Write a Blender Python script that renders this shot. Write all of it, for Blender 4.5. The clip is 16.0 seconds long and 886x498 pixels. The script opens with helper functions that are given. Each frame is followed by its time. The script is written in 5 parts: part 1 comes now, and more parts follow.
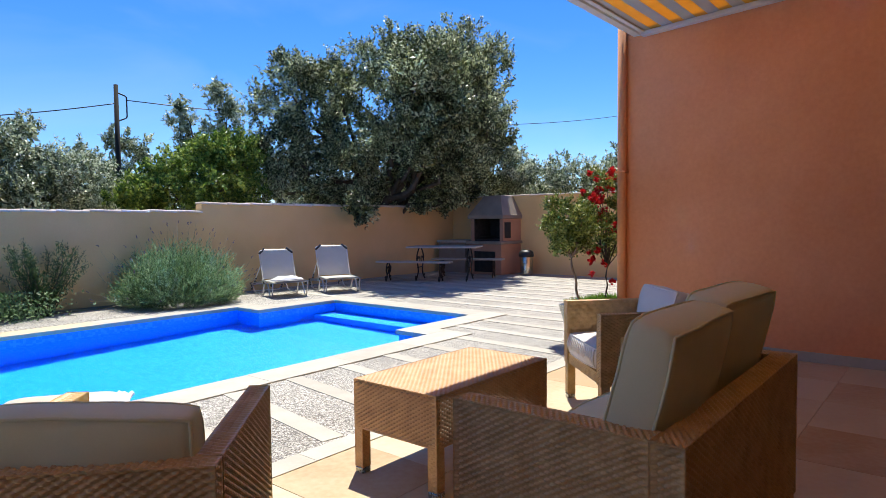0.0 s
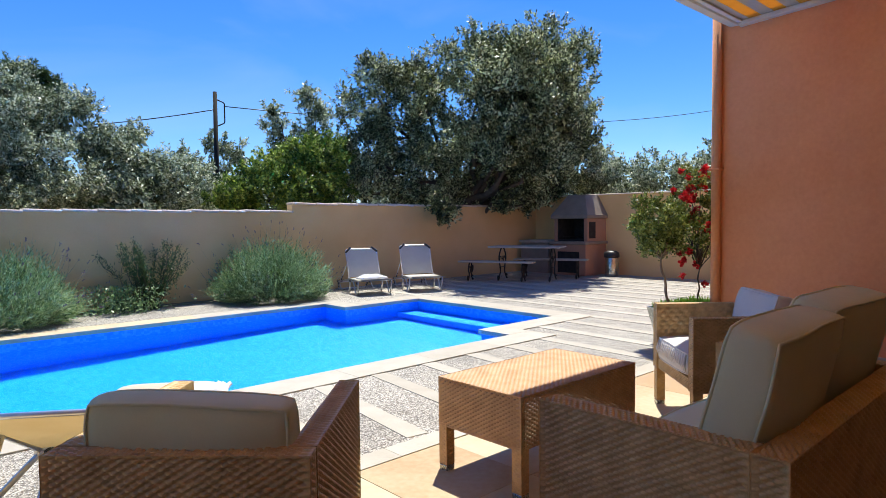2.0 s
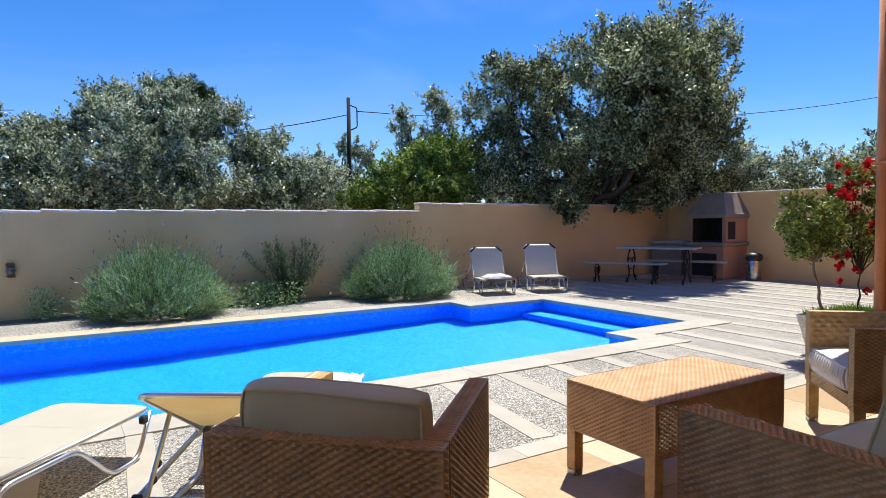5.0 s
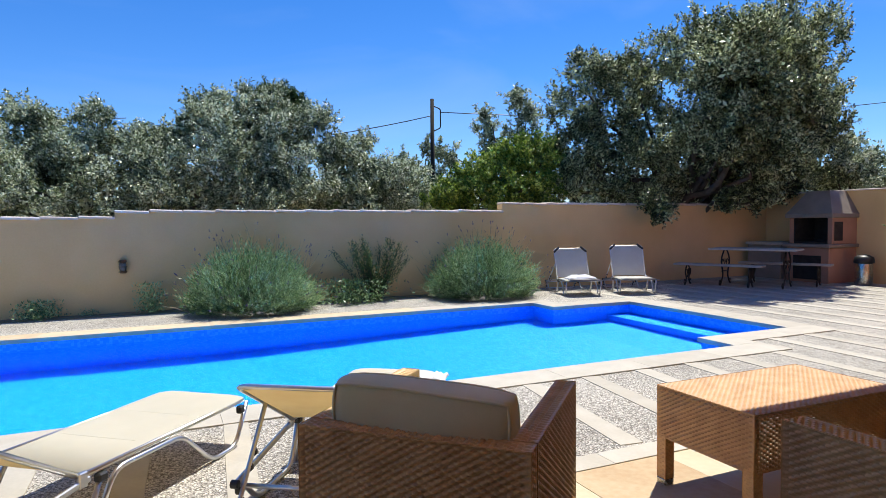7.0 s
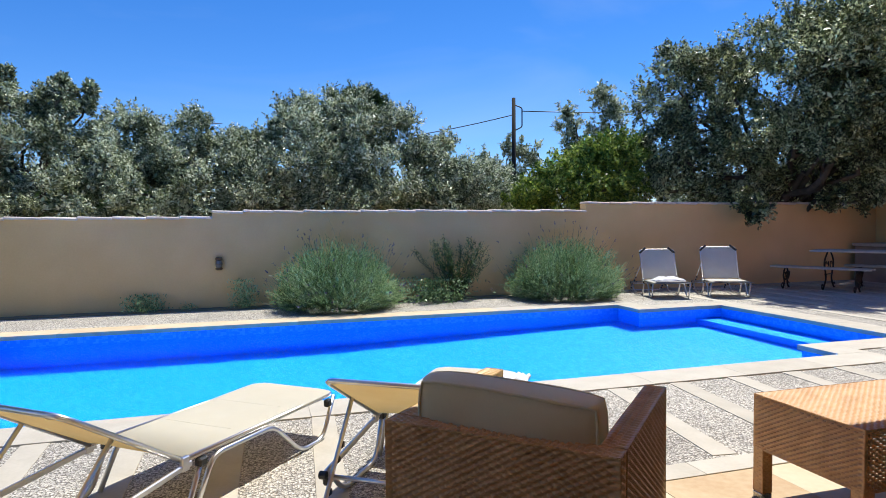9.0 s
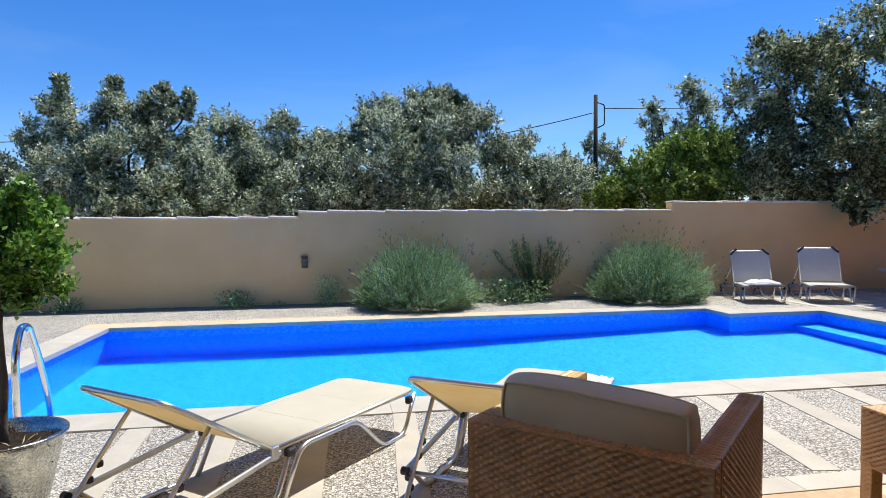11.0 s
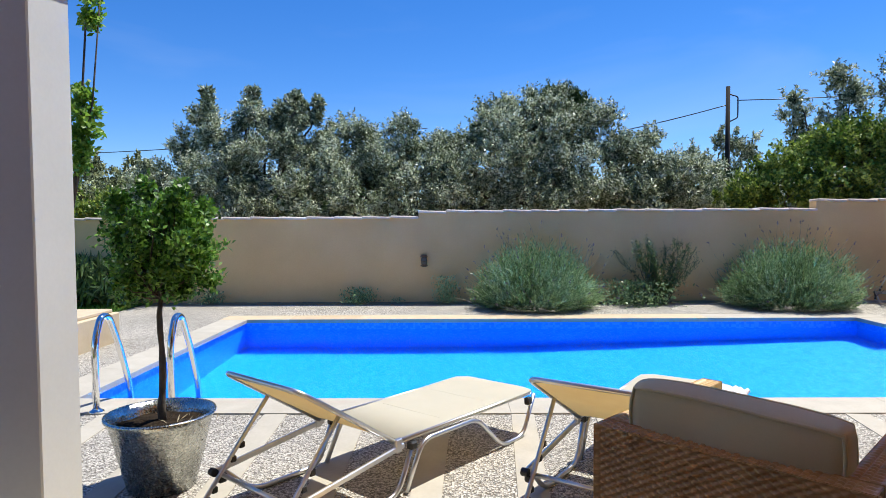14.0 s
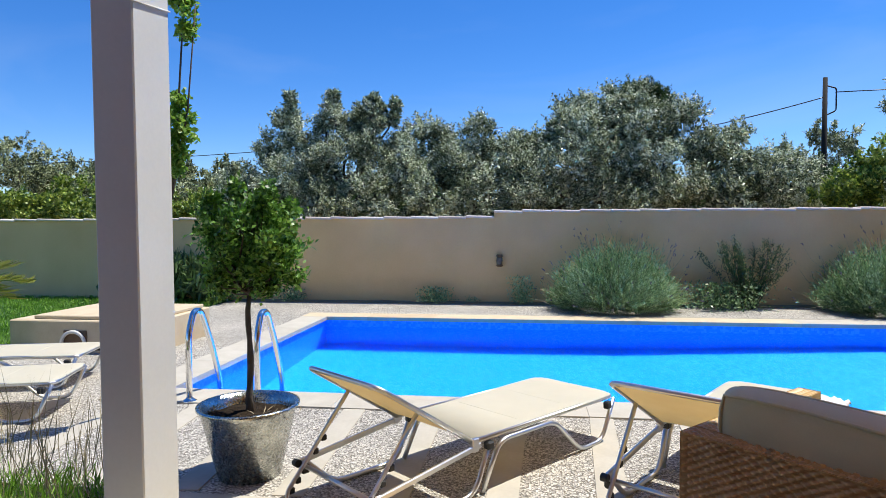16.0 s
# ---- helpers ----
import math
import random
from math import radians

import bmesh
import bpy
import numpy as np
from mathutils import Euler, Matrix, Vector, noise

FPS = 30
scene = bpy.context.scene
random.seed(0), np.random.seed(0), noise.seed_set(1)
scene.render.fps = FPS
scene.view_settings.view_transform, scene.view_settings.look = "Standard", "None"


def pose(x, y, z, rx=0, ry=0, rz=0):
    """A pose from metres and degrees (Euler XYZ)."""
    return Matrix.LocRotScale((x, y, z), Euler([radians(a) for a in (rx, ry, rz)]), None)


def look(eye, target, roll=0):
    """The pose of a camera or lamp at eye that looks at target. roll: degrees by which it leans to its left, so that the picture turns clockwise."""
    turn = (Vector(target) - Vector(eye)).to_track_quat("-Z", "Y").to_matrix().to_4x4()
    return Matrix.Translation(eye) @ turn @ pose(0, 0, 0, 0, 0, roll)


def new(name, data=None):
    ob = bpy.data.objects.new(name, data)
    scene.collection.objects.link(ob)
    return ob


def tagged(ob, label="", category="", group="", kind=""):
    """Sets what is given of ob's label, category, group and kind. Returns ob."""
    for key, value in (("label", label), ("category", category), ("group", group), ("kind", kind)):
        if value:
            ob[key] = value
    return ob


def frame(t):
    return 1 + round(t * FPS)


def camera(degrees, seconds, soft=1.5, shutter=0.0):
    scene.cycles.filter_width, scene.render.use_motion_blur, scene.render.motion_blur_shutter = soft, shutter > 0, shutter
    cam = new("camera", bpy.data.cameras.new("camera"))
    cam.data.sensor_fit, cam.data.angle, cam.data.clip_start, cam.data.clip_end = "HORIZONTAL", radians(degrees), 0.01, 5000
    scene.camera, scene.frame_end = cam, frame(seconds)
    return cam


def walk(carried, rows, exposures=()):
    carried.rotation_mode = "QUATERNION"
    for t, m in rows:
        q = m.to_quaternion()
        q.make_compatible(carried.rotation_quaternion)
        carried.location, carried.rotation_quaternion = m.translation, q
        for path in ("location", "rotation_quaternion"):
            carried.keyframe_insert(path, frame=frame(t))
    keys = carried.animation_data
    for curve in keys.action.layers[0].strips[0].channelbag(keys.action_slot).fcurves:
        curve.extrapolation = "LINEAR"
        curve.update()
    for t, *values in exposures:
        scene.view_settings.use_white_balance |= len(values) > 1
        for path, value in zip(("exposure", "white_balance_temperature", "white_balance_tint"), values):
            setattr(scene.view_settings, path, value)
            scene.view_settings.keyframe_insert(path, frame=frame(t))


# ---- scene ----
cam = camera(70.75, 16.0, soft=0.6)
# seconds, eye x y z, yaw, pitch, roll: a pan on a tripod, the lens a little ahead of its axis
ROWS = [
    (0, 0.1059, 0.0982, 1.3002, -50.34, -2.64, 0.60),
    (0.5, 0.1027, 0.1016, 1.3003, -48.51, -2.63, 0.59),
    (1, 0.0993, 0.1049, 1.3003, -46.60, -2.62, 0.59),
    (1.5, 0.0957, 0.1082, 1.3004, -44.70, -2.60, 0.59),
    (2, 0.0922, 0.1112, 1.3004, -42.87, -2.59, 0.58),
    (2.5, 0.0886, 0.1141, 1.3004, -41.04, -2.57, 0.58),
    (3, 0.0847, 0.1170, 1.3005, -39.11, -2.56, 0.57),
    (3.5, 0.0808, 0.1197, 1.3005, -37.22, -2.55, 0.57),
    (4, 0.0769, 0.1223, 1.3005, -35.37, -2.53, 0.56),
    (4.5, 0.0729, 0.1247, 1.3006, -33.50, -2.52, 0.56),
    (5, 0.0687, 0.1271, 1.3006, -31.60, -2.51, 0.55),
    (7.5, 0.0472, 0.1365, 1.3007, -22.28, -2.44, 0.51),
    (8, 0.0429, 0.1379, 1.3008, -20.46, -2.43, 0.50),
    (8.5, 0.0384, 0.1392, 1.3008, -18.64, -2.42, 0.49),
    (9, 0.0339, 0.1404, 1.3008, -16.78, -2.41, 0.48),
    (11.5, 0.0117, 0.1440, 1.3009, -7.83, -2.36, 0.43),
    (12, 0.0071, 0.1443, 1.3010, -6.03, -2.35, 0.42),
    (12.5, 0.0026, 0.1444, 1.3010, -4.24, -2.35, 0.41),
    (13, -0.0018, 0.1444, 1.3010, -2.47, -2.34, 0.40),
    (13.5, -0.0062, 0.1443, 1.3010, -0.74, -2.33, 0.38),
    (14, -0.0106, 0.1441, 1.3010, 1.02, -2.32, 0.37),
    (14.5, -0.0150, 0.1437, 1.3010, 2.76, -2.32, 0.36),
    (15, -0.0193, 0.1432, 1.3011, 4.46, -2.31, 0.35),
    (15.5, -0.0235, 0.1425, 1.3011, 6.16, -2.31, 0.34),
    (16, -0.0277, 0.1418, 1.3011, 7.85, -2.30, 0.32),
]
EXPOSURE = 0.56
walk(cam, [(t, pose(x, y, z, 90 + pitch, roll, yaw)) for t, x, y, z, yaw, pitch, roll in ROWS], exposures=((0, EXPOSURE + 0.15), (4, EXPOSURE), (16, EXPOSURE - 0.04)))

# ---- light ----
SUN_WAY = Vector((0.345, 0.272, 1.0)).normalized()      # towards the sun
world = bpy.data.worlds.new("sky")
scene.world = world
world.use_nodes = True
wn, wl = world.node_tree.nodes, world.node_tree.links
sky = wn.new("ShaderNodeTexSky")
sky.sky_type = "NISHITA"
sky.sun_disc = False
sky.sun_elevation = math.asin(SUN_WAY.z)
sky.sun_rotation = math.atan2(SUN_WAY.x, SUN_WAY.y)
sky.air_density, sky.dust_density, sky.ozone_density = 1.0, 0.1, 3.0
sky.altitude = 900
rich = wn.new("ShaderNodeHueSaturation")
rich.inputs["Saturation"].default_value = 1.33
wl.new(sky.outputs[0], rich.inputs["Color"])
tint = wn.new("ShaderNodeMix")
tint.data_type, tint.blend_type = "RGBA", "MULTIPLY"
tint.inputs["Factor"].default_value = 1.0
tint.inputs["B"].default_value = (0.795, 0.89, 1.15, 1)
wl.new(rich.outputs[0], tint.inputs["A"])
where, wisp, thin, haze = wn.new("ShaderNodeTexCoord"), wn.new("ShaderNodeTexNoise"), wn.new("ShaderNodeMapRange"), wn.new("ShaderNodeMix")
stretch = wn.new("ShaderNodeMapping")
stretch.inputs["Rotation"].default_value = (0.3, 0.5, 0.4)
stretch.inputs["Scale"].default_value = (1.0, 2.2, 3.6)
wl.new(where.outputs["Generated"], stretch.inputs[0])
wl.new(stretch.outputs[0], wisp.inputs["Vector"])
wisp.inputs["Scale"].default_value, wisp.inputs["Detail"].default_value, wisp.inputs["Distortion"].default_value = 1.7, 6.0, 0.7
thin.inputs["From Min"].default_value, thin.inputs["From Max"].default_value = 0.5, 0.85
thin.inputs["To Max"].default_value = 0.15
wl.new(wisp.outputs["Fac"], thin.inputs["Value"])
haze.data_type = "RGBA"
haze.inputs["B"].default_value = (5.2, 6.0, 7.4, 1)
wl.new(thin.outputs[0], haze.inputs["Factor"])
wl.new(tint.outputs["Result"], haze.inputs["A"])
wl.new(haze.outputs["Result"], wn["Background"].inputs[0])
wn["Background"].inputs[1].default_value = 0.100
sun = new("sun", bpy.data.lights.new("sun", "SUN"))
sun.data.energy, sun.data.angle, sun.data.color = 4.4, radians(0.55), (1.0, 0.96, 0.86)
sun.matrix_world = look(SUN_WAY * 30, (0, 0, 0))

# ---- materials ----
def material(name, colours, scale=8.0, rough=0.7, metal=0.0, bump=0.2, fine=60.0, depth=0.004, island=False, per_object=0.0, coord="Object"):
    """A surface of mottled colour (dark, light) at two scales, with fine relief."""
    m = bpy.data.materials.new(name)
    m.use_nodes = True
    n, l = m.node_tree.nodes, m.node_tree.links
    p = n["Principled BSDF"]
    tc = n.new("ShaderNodeTexCoord")
    a, b = n.new("ShaderNodeTexNoise"), n.new("ShaderNodeTexNoise")
    for t, s, d in ((a, scale, 4.0), (b, fine, 3.0)):
        t.inputs["Scale"].default_value, t.inputs["Detail"].default_value = s, d
        l.new(tc.outputs[coord], t.inputs["Vector"])
    add = n.new("ShaderNodeMath")
    add.operation = "MULTIPLY_ADD"
    l.new(b.outputs["Fac"], add.inputs[0])
    add.inputs[1].default_value = 0.4
    l.new(a.outputs["Fac"], add.inputs[2])
    last = add.outputs[0]
    if island or per_object:
        rnd = n.new("ShaderNodeNewGeometry" if island else "ShaderNodeObjectInfo")
        out = rnd.outputs["Random Per Island" if island else "Random"]
        mix = n.new("ShaderNodeMath")
        mix.operation = "MULTIPLY_ADD"
        l.new(out, mix.inputs[0])
        mix.inputs[1].default_value = 0.7 if island else per_object
        l.new(last, mix.inputs[2])
        sub = n.new("ShaderNodeMath")
        sub.operation = "SUBTRACT"
        l.new(mix.outputs[0], sub.inputs[0])
        sub.inputs[1].default_value = (0.7 if island else per_object) / 2
        last = sub.outputs[0]
    ramp = n.new("ShaderNodeValToRGB")
    e = ramp.color_ramp.elements
    lo, hi = (0.35, 1.05) if not island else (0.3, 1.1)
    e[0].position, e[1].position = lo, min(hi, 1.0)
    e[0].color, e[1].color = (*colours[0], 1), (*colours[-1], 1)
    for k, c in enumerate(colours[1:-1], 1):
        x = e.new(lo + (min(hi, 1.0) - lo) * k / (len(colours) - 1))
        x.color = (*c, 1)
    l.new(last, ramp.inputs[0])
    l.new(ramp.outputs[0], p.inputs["Base Color"])
    p.inputs["Roughness"].default_value, p.inputs["Metallic"].default_value = rough, metal
    if bump:
        bn = n.new("ShaderNodeBump")
        bn.inputs["Strength"].default_value, bn.inputs["Distance"].default_value = bump, depth
        l.new(add.outputs[0], bn.inputs["Height"])
        l.new(bn.outputs[0], p.inputs["Normal"])
    return m


def leaf_material(name, colours, rough=0.45, through_light=0.25):
    m = material(name, colours, 1.2, rough, bump=0, island=True)
    n, l = m.node_tree.nodes, m.node_tree.links
    p = n["Principled BSDF"]
    tr, mix = n.new("ShaderNodeBsdfTranslucent"), n.new("ShaderNodeMixShader")
    l.new(p.inputs["Base Color"].links[0].from_socket, tr.inputs[0])
    mix.inputs[0].default_value = through_light
    l.new(p.outputs[0], mix.inputs[1])
    l.new(tr.outputs[0], mix.inputs[2])
    l.new(mix.outputs[0], n["Material Output"].inputs[0])
    return m


def cloth_material(name, colours, share=0.45, glow=(0.98, 0.70, 0.33)):
    """Thin woven mesh that lets some light through."""
    m = material(name, colours, 6.0, 0.8, bump=0.2, fine=300, depth=0.0006)
    n, l = m.node_tree.nodes, m.node_tree.links
    p = n["Principled BSDF"]
    tr, mix = n.new("ShaderNodeBsdfTranslucent"), n.new("ShaderNodeMixShader")
    l.new(p.inputs["Base Color"].links[0].from_socket, tr.inputs[0])
    tr.inputs[0].default_value = (*glow, 1)
    mix.inputs[0].default_value = share
    l.new(p.outputs[0], mix.inputs[1])
    l.new(tr.outputs[0], mix.inputs[2])
    l.new(mix.outputs[0], n["Material Output"].inputs[0])
    return m


def pebble_material():
    """Small rounded pebbles set in pale mortar."""
    m = bpy.data.materials.new("pebble_paving")
    m.use_nodes = True
    n, l = m.node_tree.nodes, m.node_tree.links
    p = n["Principled BSDF"]
    tc, v = n.new("ShaderNodeTexCoord"), n.new("ShaderNodeTexVoronoi")
    v.inputs["Scale"].default_value = 92.0
    l.new(tc.outputs["Object"], v.inputs["Vector"])
    ramp = n.new("ShaderNodeValToRGB")
    e = ramp.color_ramp.elements
    e[0].position, e[0].color = 0.0, (0.23, 0.215, 0.19, 1)
    e[1].position, e[1].color = 1.0, (0.74, 0.70, 0.62, 1)
    for x, c in ((0.25, (0.38, 0.355, 0.315, 1)), (0.6, (0.54, 0.505, 0.44, 1))):
        e.new(x).color = c
    sep = n.new("ShaderNodeSeparateColor")
    l.new(v.outputs["Color"], sep.inputs[0])
    l.new(sep.outputs[0], ramp.inputs[0])
    edge = n.new("ShaderNodeMapRange")
    edge.inputs["From Min"].default_value, edge.inputs["From Max"].default_value = 0.78, 0.50
    l.new(v.outputs["Distance"], edge.inputs["Value"])
    mix = n.new("ShaderNodeMix")
    mix.data_type = "RGBA"
    l.new(edge.outputs[0], mix.inputs["Factor"])
    mix.inputs["A"].default_value = (0.15, 0.13, 0.10, 1)
    l.new(ramp.outputs[0], mix.inputs["B"])
    big = n.new("ShaderNodeTexNoise")
    big.inputs["Scale"].default_value = 1.1
    big.inputs["Detail"].default_value = 5
    l.new(tc.outputs["Object"], big.inputs["Vector"])
    tone = n.new("ShaderNodeMapRange")
    tone.inputs["From Min"].default_value, tone.inputs["From Max"].default_value = 0.3, 0.7
    tone.inputs["To Min"].default_value, tone.inputs["To Max"].default_value = 0.82, 1.12
    l.new(big.outputs["Fac"], tone.inputs["Value"])
    mul = n.new("ShaderNodeVectorMath")
    mul.operation = "SCALE"
    l.new(mix.outputs["Result"], mul.inputs[0])
    l.new(tone.outputs[0], mul.inputs["Scale"])
    l.new(mul.outputs[0], p.inputs["Base Color"])
    p.inputs["Roughness"].default_value = 0.6
    bn = n.new("ShaderNodeBump")
    bn.inputs["Strength"].default_value, bn.inputs["Distance"].default_value = 0.7, 0.008
    l.new(edge.outputs[0], bn.inputs["Height"])
    l.new(bn.outputs[0], p.inputs["Normal"])
    return m


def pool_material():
    """Small blue glass mosaic, its chip tones spread wide to imitate light sparkling through ripples."""
    m = bpy.data.materials.new("blue_mosaic_sparkle")
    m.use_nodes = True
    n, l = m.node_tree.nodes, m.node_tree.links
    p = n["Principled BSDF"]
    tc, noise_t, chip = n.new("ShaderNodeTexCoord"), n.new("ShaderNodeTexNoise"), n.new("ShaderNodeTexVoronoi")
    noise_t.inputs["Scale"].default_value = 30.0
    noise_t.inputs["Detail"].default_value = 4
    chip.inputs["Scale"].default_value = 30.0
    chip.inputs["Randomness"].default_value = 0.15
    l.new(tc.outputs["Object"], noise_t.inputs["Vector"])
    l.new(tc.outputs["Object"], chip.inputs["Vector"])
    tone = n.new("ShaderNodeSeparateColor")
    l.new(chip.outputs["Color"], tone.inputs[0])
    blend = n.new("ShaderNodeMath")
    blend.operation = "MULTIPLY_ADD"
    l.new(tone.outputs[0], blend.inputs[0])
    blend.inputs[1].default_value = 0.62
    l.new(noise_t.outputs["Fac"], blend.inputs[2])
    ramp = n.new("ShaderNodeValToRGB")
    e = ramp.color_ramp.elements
    # paler chips at the top end paint in flecks of rippled sunlight
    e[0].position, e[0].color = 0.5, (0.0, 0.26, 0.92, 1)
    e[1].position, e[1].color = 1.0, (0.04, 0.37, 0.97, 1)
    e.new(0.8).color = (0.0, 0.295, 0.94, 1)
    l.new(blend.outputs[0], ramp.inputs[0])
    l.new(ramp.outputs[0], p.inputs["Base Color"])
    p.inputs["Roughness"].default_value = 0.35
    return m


def water_material():
    m = bpy.data.materials.new("pool_water")
    m.use_nodes = True
    n, l = m.node_tree.nodes, m.node_tree.links
    n.remove(n["Principled BSDF"])
    clear, gloss, mix = n.new("ShaderNodeBsdfRefraction"), n.new("ShaderNodeBsdfGlossy"), n.new("ShaderNodeMixShader")
    clear.inputs["Color"].default_value = (0.52, 0.86, 1.0, 1)
    clear.inputs["IOR"].default_value = 1.33
    clear.inputs["Roughness"].default_value = 0.0
    gloss.inputs["Roughness"].default_value = 0.02
    fres, weak = n.new("ShaderNodeFresnel"), n.new("ShaderNodeMath")
    fres.inputs["IOR"].default_value = 1.33
    weak.operation = "MULTIPLY"
    weak.inputs[1].default_value = 0.3
    l.new(fres.outputs[0], weak.inputs[0])
    l.new(weak.outputs[0], mix.inputs[0])
    l.new(clear.outputs[0], mix.inputs[1])
    l.new(gloss.outputs[0], mix.inputs[2])
    l.new(mix.outputs[0], n["Material Output"].inputs[0])
    tc = n.new("ShaderNodeTexCoord")
    a, b = n.new("ShaderNodeTexNoise"), n.new("ShaderNodeTexNoise")
    for t, s_ in ((a, 13.0), (b, 42.0)):
        t.inputs["Scale"].default_value, t.inputs["Detail"].default_value = s_, 2.0
        t.inputs["Distortion"].default_value = 0.6
        l.new(tc.outputs["Object"], t.inputs["Vector"])
    add = n.new("ShaderNodeMath")
    add.operation = "MULTIPLY_ADD"
    l.new(b.outputs["Fac"], add.inputs[0])
    add.inputs[1].default_value = 0.9
    l.new(a.outputs["Fac"], add.inputs[2])
    bn = n.new("ShaderNodeBump")
    bn.inputs["Strength"].default_value, bn.inputs["Distance"].default_value = 0.085, 0.012
    l.new(add.outputs[0], bn.inputs["Height"])
    rough_bn = n.new("ShaderNodeBump")
    rough_bn.inputs["Strength"].default_value, rough_bn.inputs["Distance"].default_value = 0.5, 0.014
    l.new(add.outputs[0], rough_bn.inputs["Height"])
    l.new(bn.outputs[0], clear.inputs["Normal"])
    l.new(rough_bn.outputs[0], gloss.inputs["Normal"])
    l.new(rough_bn.outputs[0], fres.inputs["Normal"])
    return m


def zinc_material():
    """Galvanised sheet with small hammered spangles."""
    m = bpy.data.materials.new("galvanised_zinc")
    m.use_nodes = True
    n, l = m.node_tree.nodes, m.node_tree.links
    p = n["Principled BSDF"]
    tc, cell, fog, add, ramp, rough, bn = [n.new("ShaderNode" + k) for k in ("TexCoord", "TexVoronoi", "TexNoise", "Math", "ValToRGB", "MapRange", "Bump")]
    cell.inputs["Scale"].default_value, fog.inputs["Scale"].default_value, fog.inputs["Detail"].default_value = 120.0, 14.0, 5.0
    for t in (cell, fog):
        l.new(tc.outputs["Object"], t.inputs["Vector"])
    sep = n.new("ShaderNodeSeparateColor")
    l.new(cell.outputs["Color"], sep.inputs[0])
    add.operation = "MULTIPLY_ADD"
    l.new(sep.outputs[0], add.inputs[0])
    add.inputs[1].default_value = 0.40
    l.new(fog.outputs["Fac"], add.inputs[2])
    e = ramp.color_ramp.elements
    e[0].position, e[0].color = 0.40, (0.30, 0.305, 0.285, 1)
    e[1].position, e[1].color = 1.0, (0.62, 0.63, 0.60, 1)
    e.new(0.72).color = (0.45, 0.46, 0.435, 1)
    l.new(add.outputs[0], ramp.inputs[0])
    l.new(ramp.outputs[0], p.inputs["Base Color"])
    p.inputs["Metallic"].default_value = 1.0
    rough.inputs["To Min"].default_value, rough.inputs["To Max"].default_value = 0.15, 0.32
    l.new(sep.outputs[1], rough.inputs["Value"])
    l.new(rough.outputs[0], p.inputs["Roughness"])
    bn.inputs["Strength"].default_value, bn.inputs["Distance"].default_value = 0.22, 0.004
    l.new(cell.outputs["Distance"], bn.inputs["Height"])
    l.new(bn.outputs[0], p.inputs["Normal"])
    return m


